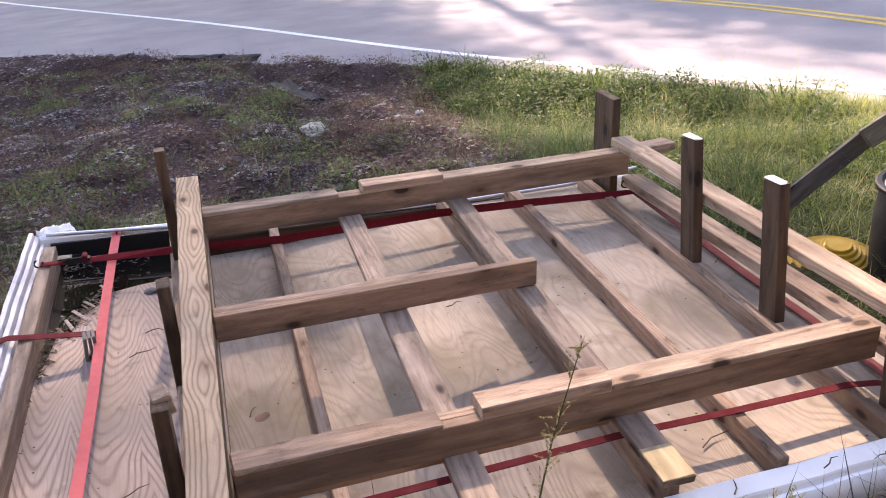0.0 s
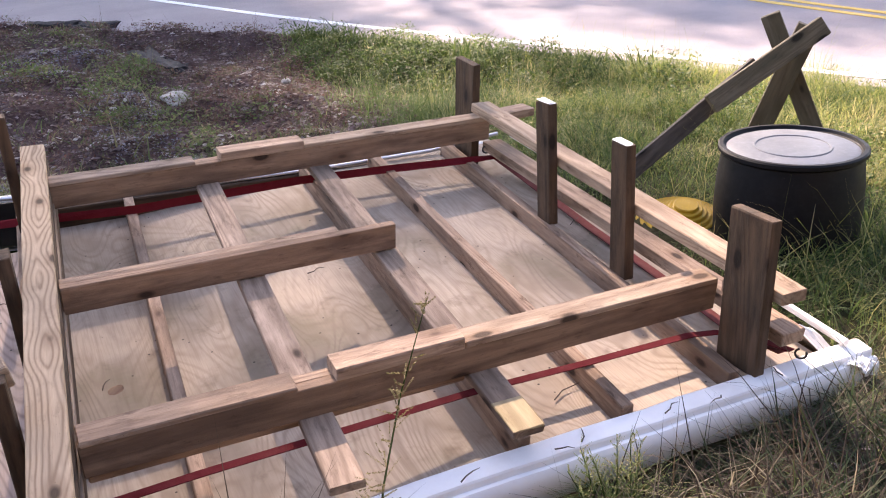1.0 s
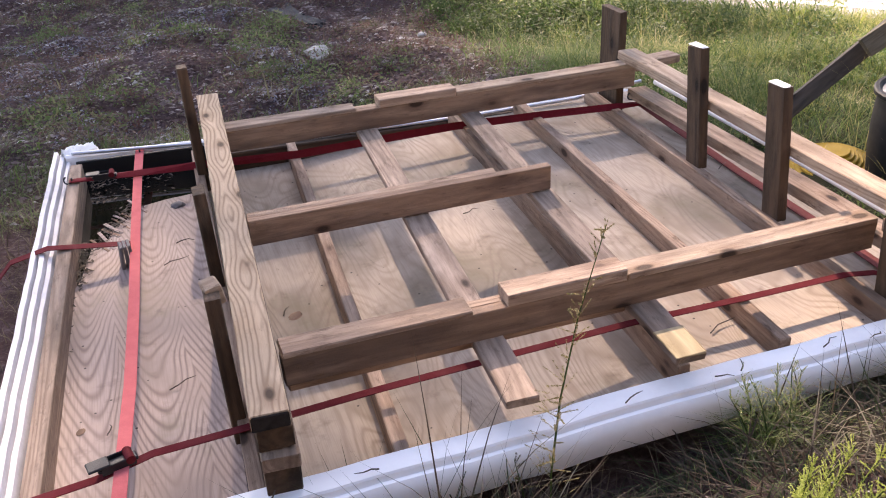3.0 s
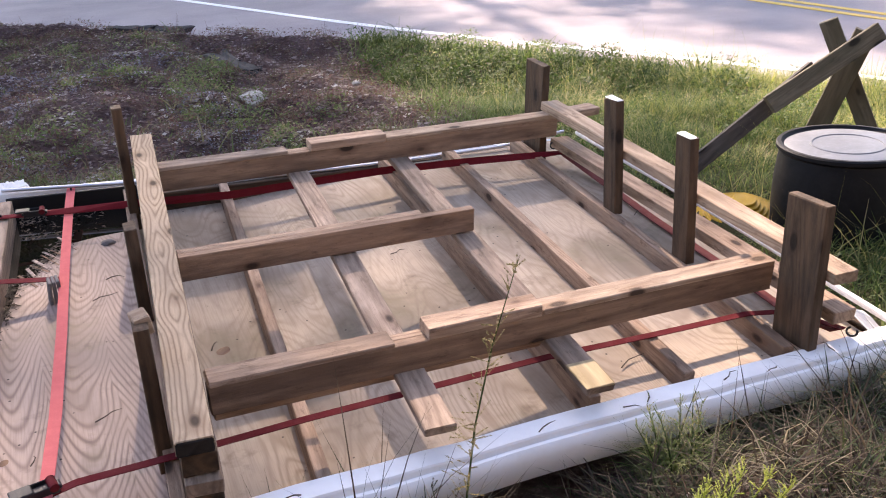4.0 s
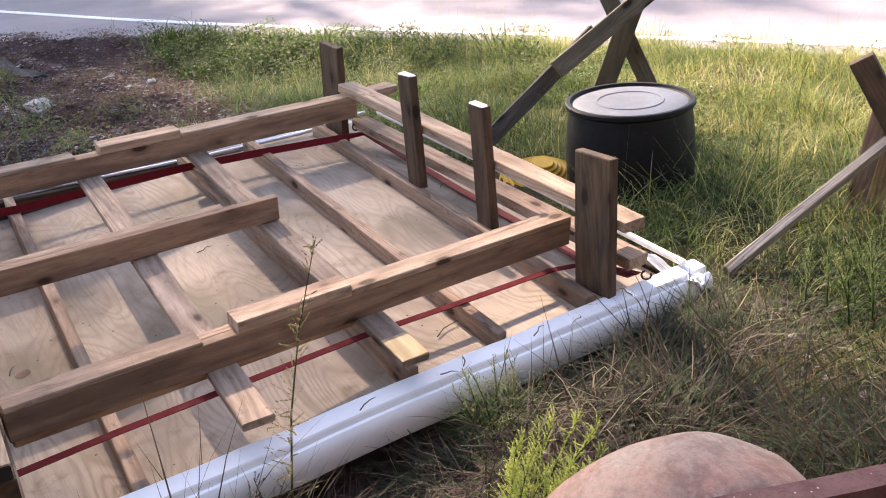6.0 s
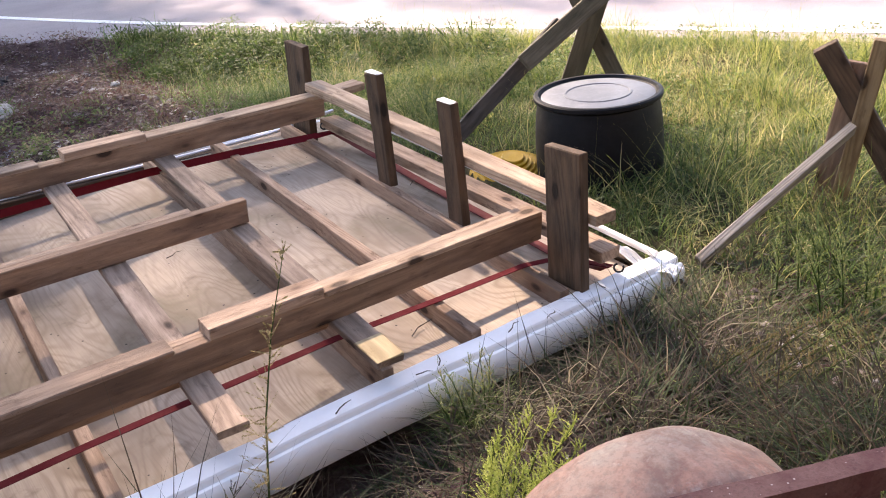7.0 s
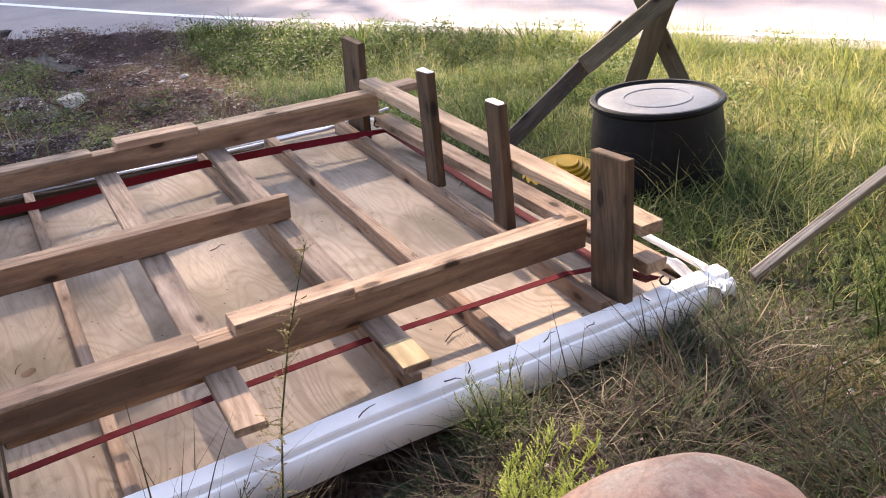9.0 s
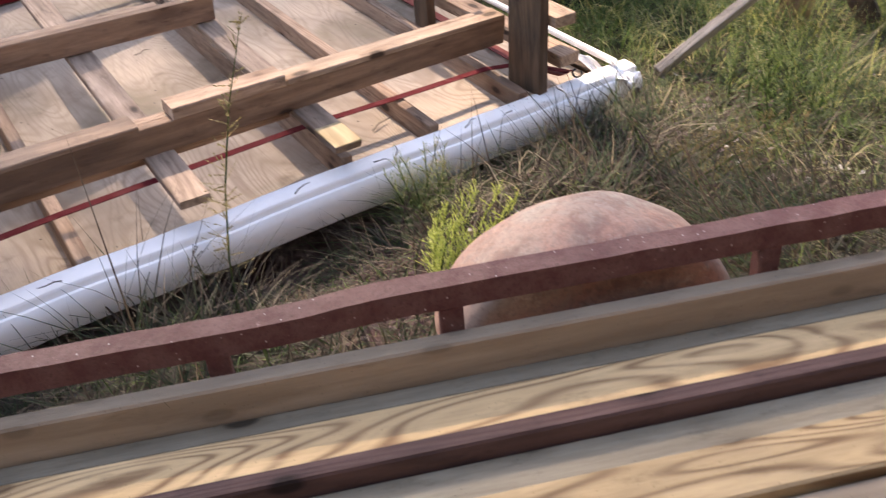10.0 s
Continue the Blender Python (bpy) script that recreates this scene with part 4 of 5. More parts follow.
# ---------------------------------------------------------------- trailer with lumber, under the camera
E_DIR = Vector((0.907, -0.421, 0.0)).normalized()
N_DIR = Vector((-0.421, -0.907, 0.0)).normalized()
ORIGIN = Vector((-0.02, -1.17, 0.0))


def bed(e, off, z):
    """A place by the trailer: metres along its rail, inward from it, and up."""
    return ORIGIN + E_DIR * e + N_DIR * off + Vector((0, 0, z))


UPZ = (0, 0, 1)
trailer = thing("trailer", "utility trailer with rust-red side rail and a faded red fender", "trailer", bed(0.3, 0.5, 0))
profile_bar("side_rail", bed(-1.6, 0.0, 0.42), bed(2.2, 0.0, 0.42), [(0.026, 0.0), (-0.026, 0.0), (-0.026, -0.052), (0.026, -0.052)], RUST, trailer, UPZ, 60, 0.0012, 4, "rusty red square steel rail, kinked by a knock", smooth=False, sag=lambda f: 0.013 / (1 + math.exp((f - 0.412) * 130)))
for e in (-0.70, -0.25, 0.185, 0.83, 1.35):
    board("rail_post", bed(e - 0.022, 0.004, 0.367), bed(e + 0.022, 0.004, 0.367), 0.040, 0.24, RUST, trailer, UPZ)
board("bed_frame", bed(-1.6, 0.01, 0.13), bed(2.2, 0.01, 0.13), 0.06, 0.08, RUST, trailer, UPZ)
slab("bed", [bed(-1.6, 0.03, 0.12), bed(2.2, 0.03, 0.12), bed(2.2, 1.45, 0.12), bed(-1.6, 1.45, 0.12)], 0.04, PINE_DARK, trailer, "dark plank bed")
board("bed_frame", bed(-1.6, 1.47, 0.16), bed(2.2, 1.47, 0.16), 0.06, 0.10, RUST, trailer, UPZ)
for e in (-1.2, 2.0):
    board("bed_support", bed(e, 0.05, 0.08), bed(e, 1.4, 0.08), 0.06, 0.16, RUST, trailer, UPZ)


def fender():
    """A pressed round fender: an arched sheet with rolled lips and a dish-shaped outer side."""
    bm = bmesh.new()
    rows = []
    across = [(-0.004, 0.05), (-0.004, 0.45), (-0.002, 0.75), (0.006, 0.90), (0.022, 0.96), (0.05, 0.985), (0.09, 1.0), (0.15, 1.0), (0.19, 0.985), (0.215, 0.95), (0.23, 0.88), (0.238, 0.75), (0.24, 0.45), (0.24, 0.05)]
    steps = 40
    for i in range(steps + 1):
        a = math.pi * (0.02 + 0.96 * i / steps)
        row = []
        for w, f in across:
            dent = 0.010 * noise.noise(Vector((a * 2.6, w * 11, 0.3)))
            p = bed(0.507 - 0.325 * f * math.cos(a), -0.03 - w, 0.135 + (0.275 * f + dent) * math.sin(a))
            row.append(bm.verts.new(p))
        rows.append(row)
    for r, s in zip(rows, rows[1:]):
        for k in range(len(across) - 1):
            bm.faces.new((r[k], r[k + 1], s[k + 1], s[k]))
    bmesh.ops.recalc_face_normals(bm, faces=bm.faces)
    bmesh.ops.solidify(bm, geom=list(bm.faces), thickness=0.006)
    return part("fender", bm, FENDER, trailer, "faded red steel fender, dusty and dented", smooth=True)


fender()
tyre = lathe("wheel", [(0.08, -0.07), (0.19, -0.07), (0.215, -0.05), (0.22, 0.0), (0.215, 0.05), (0.19, 0.07), (0.08, 0.07)], DRUM, trailer, Matrix.Translation(bed(0.545, -0.15, 0.11)) @ along(Vector(), E_DIR, Vector((0, 0, 1))) @ pose(0, 0, 0, 90, 0, 0), 40, "black rubber tyre")

LUMBER = "loose lumber on the trailer"
LUMBER_ROWS = [
    # inward from the rail, top height, width, depth, wood, lean, label
    (0.070, 0.335, 0.040, 0.140, LUMBER_TAN, 0.0, "tan board standing on edge beside the rail"),
    (0.116, 0.258, 0.046, 0.110, LUMBER_GREY, 0.0, "grey weathered board in the lumber pile"),
    (0.197, 0.268, 0.104, 0.040, LUMBER_FLAME, 0.0, "golden board with bold dark flame grain"),
    # this strip's pale wood stands in for sunlight along an upright edge
    (0.257, 0.276, 0.012, 0.060, PINE_PALE, 0.0, "thin strip, pale for a sunlit board edge"),
    (0.285, 0.300, 0.038, 0.140, PINE_PURPLE, 0.0, "dark stained board standing on edge"),
    (0.350, 0.262, 0.085, 0.040, LUMBER_GREY, 0.0, "grey-green board in the lumber pile"),
    (0.452, 0.285, 0.110, 0.040, LUMBER_FLAME, 0.0, "golden board with bold dark flame grain"),
    (0.570, 0.270, 0.110, 0.040, LUMBER_TAN, 0.0, "tan board in the lumber pile"),
    (0.690, 0.276, 0.110, 0.040, PINE_GREY, 0.0, "grey weathered board in the lumber pile"),
    (0.805, 0.268, 0.110, 0.040, LUMBER_TAN, 0.0, "tan board in the lumber pile"),
    (0.920, 0.274, 0.110, 0.040, PINE, 0.0, "weathered board in the lumber pile"),
    (1.035, 0.266, 0.110, 0.040, PINE_PALE, 0.0, "pale sawn board in the lumber pile"),
]
for off, top, w, d, wood, skew, label in LUMBER_ROWS:
    ob = board("lumber_board", bed(-1.5, off - skew, top), bed(2.0, off + skew, top), w, d, wood, None, UPZ, bevel=0.004)
    tagged(ob, label, "lumber", LUMBER)
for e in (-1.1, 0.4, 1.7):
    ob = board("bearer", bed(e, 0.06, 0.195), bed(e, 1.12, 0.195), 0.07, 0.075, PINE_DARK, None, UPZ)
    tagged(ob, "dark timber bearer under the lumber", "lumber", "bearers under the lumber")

# ---------------------------------------------------------------- stones
def stone(name, at, size, seed, label):
    bm = bmesh.new()
    bmesh.ops.create_icosphere(bm, subdivisions=3, radius=1.0)
    for v in bm.verts:
        k = 1 + 0.35 * noise.noise(v.co * 1.3 + Vector((seed, 0, 0))) + 0.12 * noise.noise(v.co * 4 + Vector((0, seed, 0)))
        v.co = Vector((v.co.x * size[0], v.co.y * size[1], v.co.z * size[2])) * k
    ob = part(name, bm, STONE, None, "", pose(*at, 0, 0, seed * 40), True)
    return tagged(ob, label, "stone")


stone("stone", (0.56, 4.74, 0.0), (0.16, 0.09, 0.05), 2, "flat pale stone half sunk in mulch")
stone("stone", (1.42, 4.85, -0.02), (0.04, 0.035, 0.02), 5, "small pale stone in mulch")

SLAB_BLACK = plain("black slab surface", (0.03, 0.026, 0.027), 0.9, 0.0, 0.4, 16.0, 0.7)


def clod(at, size, turn, seed):
    """A ragged slab sticking out of the bank, black to strengthen its shadow line."""
    bm = bmesh.new()
    bmesh.ops.create_cube(bm, size=2.0)
    bmesh.ops.subdivide_edges(bm, edges=list(bm.edges), cuts=5, use_grid_fill=True)
    for v in bm.verts:
        k = 1 + 0.35 * noise.noise(v.co * 1.7 + Vector((seed, 0, 0))) + 0.15 * noise.noise(v.co * 5 + Vector((0, seed, 0)))
        v.co = Vector((v.co.x * size[0], v.co.y * size[1], v.co.z * size[2])) * k
    z = float(ground_height(at[0], at[1]))
    tagged(part("dark_slab", bm, SLAB_BLACK, None, "", pose(at[0], at[1], z + 0.25 * size[2], 0, 0, turn)), "ragged black slab deepening the bank's shadow line", "rubble", "slabs in the bank")


clod((0.10, 9.62), (0.30, 0.13, 0.07), -40, 3)
clod((0.50, 9.22), (0.24, 0.12, 0.06), -50, 8)
clod((0.72, 6.95), (0.10, 0.32, 0.07), 6, 5)
clod((0.80, 6.30), (0.09, 0.25, 0.06), 14, 9)

# ---------------------------------------------------------------- grass, weeds and litter
rng = np.random.default_rng(7)


def blades(name, x, y, z, height, width, lean, material, label, category="grass", bend=0.5, segments=3, azimuth=None):
    """Curved tapering blades, one after another in one mesh; all arguments are arrays."""
    n = len(x)
    az = rng.uniform(0, 2 * np.pi, n) if azimuth is None else azimuth
    face = az + np.pi / 2 + rng.normal(0, 0.5, n)
    verts = []
    for k in range(segments + 1):
        f = k / segments
        ang = lean + bend * f
        hz = height * f * np.cos(np.clip(ang, -1.5, 1.52))
        out = height * f * np.sin(ang)
        wk = width * (1 - f) ** 0.7
        cx, cy, cz = x + np.cos(az) * out, y + np.sin(az) * out, z + hz
        dx, dy = np.cos(face) * wk / 2, np.sin(face) * wk / 2
        if k < segments:
            verts += [np.stack([cx - dx, cy - dy, cz], -1), np.stack([cx + dx, cy + dy, cz], -1)]
        else:
            verts.append(np.stack([cx, cy, cz], -1))
    per = 2 * segments + 1
    v = np.stack(verts, 1).reshape(-1, 3)
    faces = []
    base = np.arange(n) * per
    for k in range(segments - 1):
        a = base + 2 * k
        faces += np.stack([a, a + 1, a + 3, a + 2], -1).tolist()
    a = base + 2 * (segments - 1)
    faces += np.stack([a, a + 1, a + 2], -1).tolist()
    return stuff(name, v.tolist(), faces, material, label, category)


def scatter(n, x0, x1, y0, y1, keep):
    x, y = rng.uniform(x0, x1, n), rng.uniform(y0, y1, n)
    ok = keep(x, y)
    return x[ok], y[ok]


def clump_field(x, y, scale=1.6, seed=0.0):
    return np.array([noise.noise(Vector((a * scale + seed, b * scale, seed))) for a, b in zip(x, y)])


def off_tray(x, y, edge=0.0):
    inside = (x > -1.30 - edge + 0.06 * y) & (x < 1.72 + edge) & (y > -0.37 - edge) & (y < 2.27 + edge - 0.11 * (x + 1.1))
    return ~inside


def off_trailer(x, y):
    return (x - ORIGIN.x) * N_DIR.x + (y - ORIGIN.y) * N_DIR.y < 0.0


GREEN = foliage("green grass", [(0.0, (0.04, 0.075, 0.018)), (0.35, (0.085, 0.135, 0.034)), (0.65, (0.145, 0.19, 0.06)), (0.87, (0.25, 0.26, 0.11)), (1.0, (0.46, 0.39, 0.22))])
# pale tones hold the sunlight of the open verge
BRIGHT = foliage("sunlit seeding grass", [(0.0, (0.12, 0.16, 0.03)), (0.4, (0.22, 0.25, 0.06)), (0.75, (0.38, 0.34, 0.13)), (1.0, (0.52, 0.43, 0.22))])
# dry grass, darkened in colour for the shade in front of the panel
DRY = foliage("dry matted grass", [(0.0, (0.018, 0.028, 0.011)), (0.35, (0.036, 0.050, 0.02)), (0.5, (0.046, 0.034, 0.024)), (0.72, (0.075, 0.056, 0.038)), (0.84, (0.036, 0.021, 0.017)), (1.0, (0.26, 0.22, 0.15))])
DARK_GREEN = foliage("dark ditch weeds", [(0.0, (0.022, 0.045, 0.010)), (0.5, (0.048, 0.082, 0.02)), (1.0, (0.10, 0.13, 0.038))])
LOT_GREEN = foliage("dusty green weeds", [(0.0, (0.06, 0.09, 0.026)), (0.5, (0.11, 0.15, 0.05)), (0.8, (0.18, 0.19, 0.08)), (1.0, (0.26, 0.21, 0.13))])
RED_WEED = foliage("reddish low weeds", [(0.0, (0.07, 0.03, 0.028)), (0.35, (0.13, 0.066, 0.055)), (0.6, (0.075, 0.082, 0.036)), (0.8, (0.19, 0.14, 0.11)), (1.0, (0.12, 0.048, 0.044))])
GOLDEN = foliage("goldenrod leaves", [(0.0, (0.15, 0.20, 0.035)), (0.5, (0.30, 0.35, 0.07)), (1.0, (0.46, 0.47, 0.13))])
SEED = foliage("pale seed heads", [(0.0, (0.08, 0.075, 0.03)), (0.5, (0.19, 0.155, 0.07)), (1.0, (0.38, 0.31, 0.16))])
CHIPS = foliage("mulch and dead leaves", [(0.0, (0.04, 0.022, 0.019)), (0.35, (0.10, 0.056, 0.052)), (0.6, (0.165, 0.115, 0.115)), (0.85, (0.33, 0.27, 0.255)), (1.0, (0.58, 0.54, 0.52))])

mulch_edge = lambda y: 1.58 + 0.10 * np.sin(1.7 * y) + 0.19 * (y - 3)


def lawn(name, count, box, keep, h, w, lean, mat, label, bend=0.6, clump=0.0, segments=3, swirl=False):
    x, y = scatter(count, *box, keep)
    if clump:
        c = clump_field(x, y, 2.3, 3.0)
        ok = c + rng.normal(0, 0.12, len(x)) > clump - 0.25
        x, y, c = x[ok], y[ok], c[ok]
    n = len(x)
    z = ground_height(x, y) - 0.005
    tall = np.clip(0.85 + 1.3 * clump_field(x, y, 1.9, 9.0), 0.4, 1.6)
    azimuth = None
    if swirl:
        azimuth = 9.0 * clump_field(x, y, 1.3, 21.0) + rng.normal(0, 0.55, n)
    blades(name, x, y, z, tall * (h[0] + (h[1] - h[0]) * rng.beta(2, 3, n)), rng.uniform(*w, n), np.abs(rng.normal(lean[0], lean[1], n)), mat, label, bend=bend + rng.normal(0, 0.3, n), segments=segments, azimuth=azimuth)


def herbs(name, count, box, keep, spread, height, leaf, per, mat, label, clump=None):
    """Low bushy plants: each a dome of many small pointed leaves at all angles."""
    x, y = scatter(count, *box, keep)
    if clump is not None:
        ok = clump_field(x, y, 1.1, 13.0) + rng.normal(0, 0.1, len(x)) > clump
        x, y = x[ok], y[ok]
    n = len(x)
    size = rng.beta(2, 2.5, n)[:, None]
    r = spread[0] + (spread[1] - spread[0]) * size
    h = height[0] + (height[1] - height[0]) * size * rng.uniform(0.6, 1.2, (n, 1))
    ox, oy = rng.normal(0, 0.5, (n, per)) * r, rng.normal(0, 0.5, (n, per)) * r
    dome = np.clip(1 - (ox ** 2 + oy ** 2) / (1.6 * r ** 2), 0.08, 1)
    px, py = x[:, None] + ox, y[:, None] + oy
    pz = ground_height(px, py) + h * dome * rng.uniform(0.1, 1.0, (n, per)) ** 0.6
    p = np.stack([px, py, pz], -1).reshape(-1, 3)
    m = len(p)
    q = rng.normal(0, 1, (m, 3)) * (1, 1, 0.6)
    q /= np.linalg.norm(q, axis=1)[:, None]
    s = np.cross(q, rng.normal(0, 0.5, (m, 3)) + (0, 0, 1.0))
    s /= np.linalg.norm(s, axis=1)[:, None]
    l = rng.uniform(*leaf, (m, 1))
    v = np.stack([p - q * l, p + s * l * 0.42, p + q * l, p - s * l * 0.42], 1).reshape(-1, 3)
    stuff(name, v.tolist(), np.arange(4 * m).reshape(-1, 4).tolist(), mat, label, "weeds")


STRAW = foliage("bleached straw", [(0.0, (0.04, 0.026, 0.018)), (0.45, (0.088, 0.062, 0.042)), (0.8, (0.165, 0.125, 0.085)), (1.0, (0.34, 0.29, 0.20))])
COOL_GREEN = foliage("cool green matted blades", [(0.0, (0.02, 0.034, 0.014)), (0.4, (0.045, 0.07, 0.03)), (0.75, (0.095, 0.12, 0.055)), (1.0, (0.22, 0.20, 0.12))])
OCHRE = foliage("ochre seeding plume", [(0.0, (0.08, 0.075, 0.028)), (0.5, (0.16, 0.14, 0.05)), (1.0, (0.17, 0.105, 0.05))])

# tall grass round the drum and sawhorses
lawn("tall_grass", 52000, (1.55, 6.2, -1.9, 4.4), lambda x, y: off_tray(x, y) & off_trailer(x, y) & (road_side(x, y) < -0.55) & ((x - 2.255) ** 2 + (y - 0.62) ** 2 > 0.085) & ((x - 1.98) ** 2 + (y - 0.90) ** 2 > 0.075), (0.07, 0.27), (0.002, 0.006), (0.45, 0.4), GREEN, "tall green and straw grass round the drum", 0.8)
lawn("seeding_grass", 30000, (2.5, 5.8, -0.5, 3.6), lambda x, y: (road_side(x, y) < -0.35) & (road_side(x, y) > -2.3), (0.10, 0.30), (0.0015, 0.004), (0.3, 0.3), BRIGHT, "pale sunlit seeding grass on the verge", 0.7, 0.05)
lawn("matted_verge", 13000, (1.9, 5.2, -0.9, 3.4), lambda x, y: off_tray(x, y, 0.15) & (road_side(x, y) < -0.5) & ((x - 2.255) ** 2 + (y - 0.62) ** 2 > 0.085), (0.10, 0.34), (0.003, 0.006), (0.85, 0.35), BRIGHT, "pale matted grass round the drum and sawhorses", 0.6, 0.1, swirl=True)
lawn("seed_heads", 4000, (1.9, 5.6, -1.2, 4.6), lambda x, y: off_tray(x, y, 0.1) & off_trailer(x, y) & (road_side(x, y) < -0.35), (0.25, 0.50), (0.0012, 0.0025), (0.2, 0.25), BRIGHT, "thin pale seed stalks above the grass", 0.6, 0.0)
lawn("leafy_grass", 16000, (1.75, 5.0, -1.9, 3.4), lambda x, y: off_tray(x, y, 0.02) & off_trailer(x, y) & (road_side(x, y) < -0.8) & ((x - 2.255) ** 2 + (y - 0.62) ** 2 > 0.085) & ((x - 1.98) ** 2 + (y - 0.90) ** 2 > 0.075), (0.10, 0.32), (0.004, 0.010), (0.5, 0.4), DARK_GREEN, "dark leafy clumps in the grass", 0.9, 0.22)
# verge up to the road and behind the frame
lawn("verge_grass", 42000, (0.9, 4.6, 1.9, 8.5), lambda x, y: off_tray(x, y, 0.05) & (road_side(x, y) < -0.45) & (x > mulch_edge(y) + rng.normal(0, 0.22, len(x))), (0.06, 0.26), (0.004, 0.008), (0.25, 0.3), GREEN, "green verge grass behind the frame", 0.8)
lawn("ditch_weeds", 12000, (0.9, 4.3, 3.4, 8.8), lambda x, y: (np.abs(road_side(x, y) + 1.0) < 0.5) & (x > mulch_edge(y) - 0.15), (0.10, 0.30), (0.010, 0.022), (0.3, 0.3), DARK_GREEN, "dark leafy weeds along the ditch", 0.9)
# matted dry grass in front
lawn("straw_mat", 11000, (-1.6, 3.0, -1.75, -0.28), lambda x, y: off_tray(x, y, 0.03) & off_trailer(x, y) & (rng.uniform(0, 1, len(x)) > np.clip((x - 0.9) / 1.2, 0, 0.8)), (0.12, 0.42), (0.003, 0.006), (1.15, 0.25), STRAW, "flattened straw in front of the panel", 0.3, 0.12, swirl=True)
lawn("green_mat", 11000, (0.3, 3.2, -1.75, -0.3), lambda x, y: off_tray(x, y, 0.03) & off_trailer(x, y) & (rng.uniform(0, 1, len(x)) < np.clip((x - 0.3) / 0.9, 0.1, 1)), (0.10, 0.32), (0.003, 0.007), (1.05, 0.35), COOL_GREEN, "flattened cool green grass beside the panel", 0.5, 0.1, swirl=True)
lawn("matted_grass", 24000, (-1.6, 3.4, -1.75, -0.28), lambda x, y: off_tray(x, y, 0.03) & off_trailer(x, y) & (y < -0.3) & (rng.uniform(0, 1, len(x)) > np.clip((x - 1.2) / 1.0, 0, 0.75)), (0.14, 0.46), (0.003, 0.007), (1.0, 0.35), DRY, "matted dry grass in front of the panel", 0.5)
lawn("short_grass", 9000, (-1.6, 3.4, -1.75, -0.28), lambda x, y: off_tray(x, y, 0.03) & off_trailer(x, y), (0.05, 0.18), (0.003, 0.006), (0.45, 0.3), GREEN, "green grass tufts in front of the panel", 0.9, 0.1)
lawn("rim_grass", 3600, (-1.3, 1.75, -0.46, -0.33), lambda x, y: y < -0.335, (0.03, 0.14), (0.002, 0.005), (0.4, 0.35), COOL_GREEN, "grass growing against the white rim", 0.8)
lawn("side_grass", 9000, (-3.2, -1.15, -0.5, 3.6), lambda x, y: off_tray(x, y, 0.02), (0.06, 0.22), (0.003, 0.006), (0.6, 0.4), STRAW, "dry straw grass beside the white rim", 0.8)
lawn("back_grass", 9000, (-1.6, 1.5, 2.2, 3.3), lambda x, y: off_tray(x, y, 0.03), (0.05, 0.20), (0.003, 0.006), (0.5, 0.35), LOT_GREEN, "straw-coloured grass behind the panel", 0.9)
# mulch and gravel lot with sparse weeds
lawn("dead_brush", 7000, (-5.5, 2.2, 3.0, 9.6), lambda x, y: (x < mulch_edge(y) + 0.25) & (road_side(x, y) < -0.3), (0.10, 0.30), (0.002, 0.004), (0.5, 0.5), RED_WEED, "reddish-brown dead brush on the mulch", 0.5, 0.20)
lawn("low_weeds", 11000, (-5.5, 1.9, 2.5, 11.0), lambda x, y: (x < mulch_edge(y) + 0.3) & (road_side(x, y) < -0.45), (0.04, 0.19), (0.003, 0.007), (0.5, 0.4), RED_WEED, "sparse reddish weeds on the mulch", 0.7, 0.16)
lawn("straw_litter", 20000, (-5.0, 1.5, 2.35, 7.5), lambda x, y: off_tray(x, y, 0.03) & (x < mulch_edge(y)) & (rng.uniform(0, 1, len(x)) > np.clip((y - 3.2) / 3.0, 0, 0.8)), (0.06, 0.26), (0.003, 0.006), (1.05, 0.3), STRAW, "pale straw lying over the mulch", 0.4, 0.08, swirl=True)
herbs("lot_weeds", 1000, (-4.5, 1.2, 2.7, 9.0), lambda x, y: (x < 0.55 + 0.5 * (y < 4.2)) & (road_side(x, y) < -0.5), (0.08, 0.26), (0.05, 0.20), (0.008, 0.020), 70, LOT_GREEN, "dusty green weeds in patches on the mulch", 0.15)
herbs("dead_weeds", 800, (-4.5, 2.0, 3.0, 9.6), lambda x, y: (x < mulch_edge(y) + 0.2) & (road_side(x, y) < -0.35), (0.08, 0.24), (0.04, 0.16), (0.007, 0.018), 60, RED_WEED, "reddish-brown dead weeds on the mulch")
herbs("ditch_bushes", 950, (0.9, 4.6, 2.6, 9.6), lambda x, y: (np.abs(road_side(x, y) + 1.12) < 0.48) & (x > mulch_edge(y) - 0.2) & (y > 2.6 + rng.uniform(0, 1.6, len(x))), (0.10, 0.28), (0.10, 0.27), (0.009, 0.020), 130, DARK_GREEN, "dark leafy bushes along the ditch")
herbs("verge_weeds", 900, (1.5, 5.6, 0.6, 7.0), lambda x, y: off_tray(x, y, 0.1) & (road_side(x, y) < -0.3) & (x > mulch_edge(y) + 0.3), (0.08, 0.22), (0.08, 0.22), (0.008, 0.018), 70, GREEN, "light green leafy weeds on the verge", 0.0)
lawn("weed_tufts", 6000, (-5.0, 0.7, 2.6, 9.0), lambda x, y: (x < mulch_edge(y)) & (road_side(x, y) < -0.45), (0.07, 0.24), (0.006, 0.014), (0.5, 0.3), LOT_GREEN, "green weed tufts on the mulch", 0.8, 0.31)


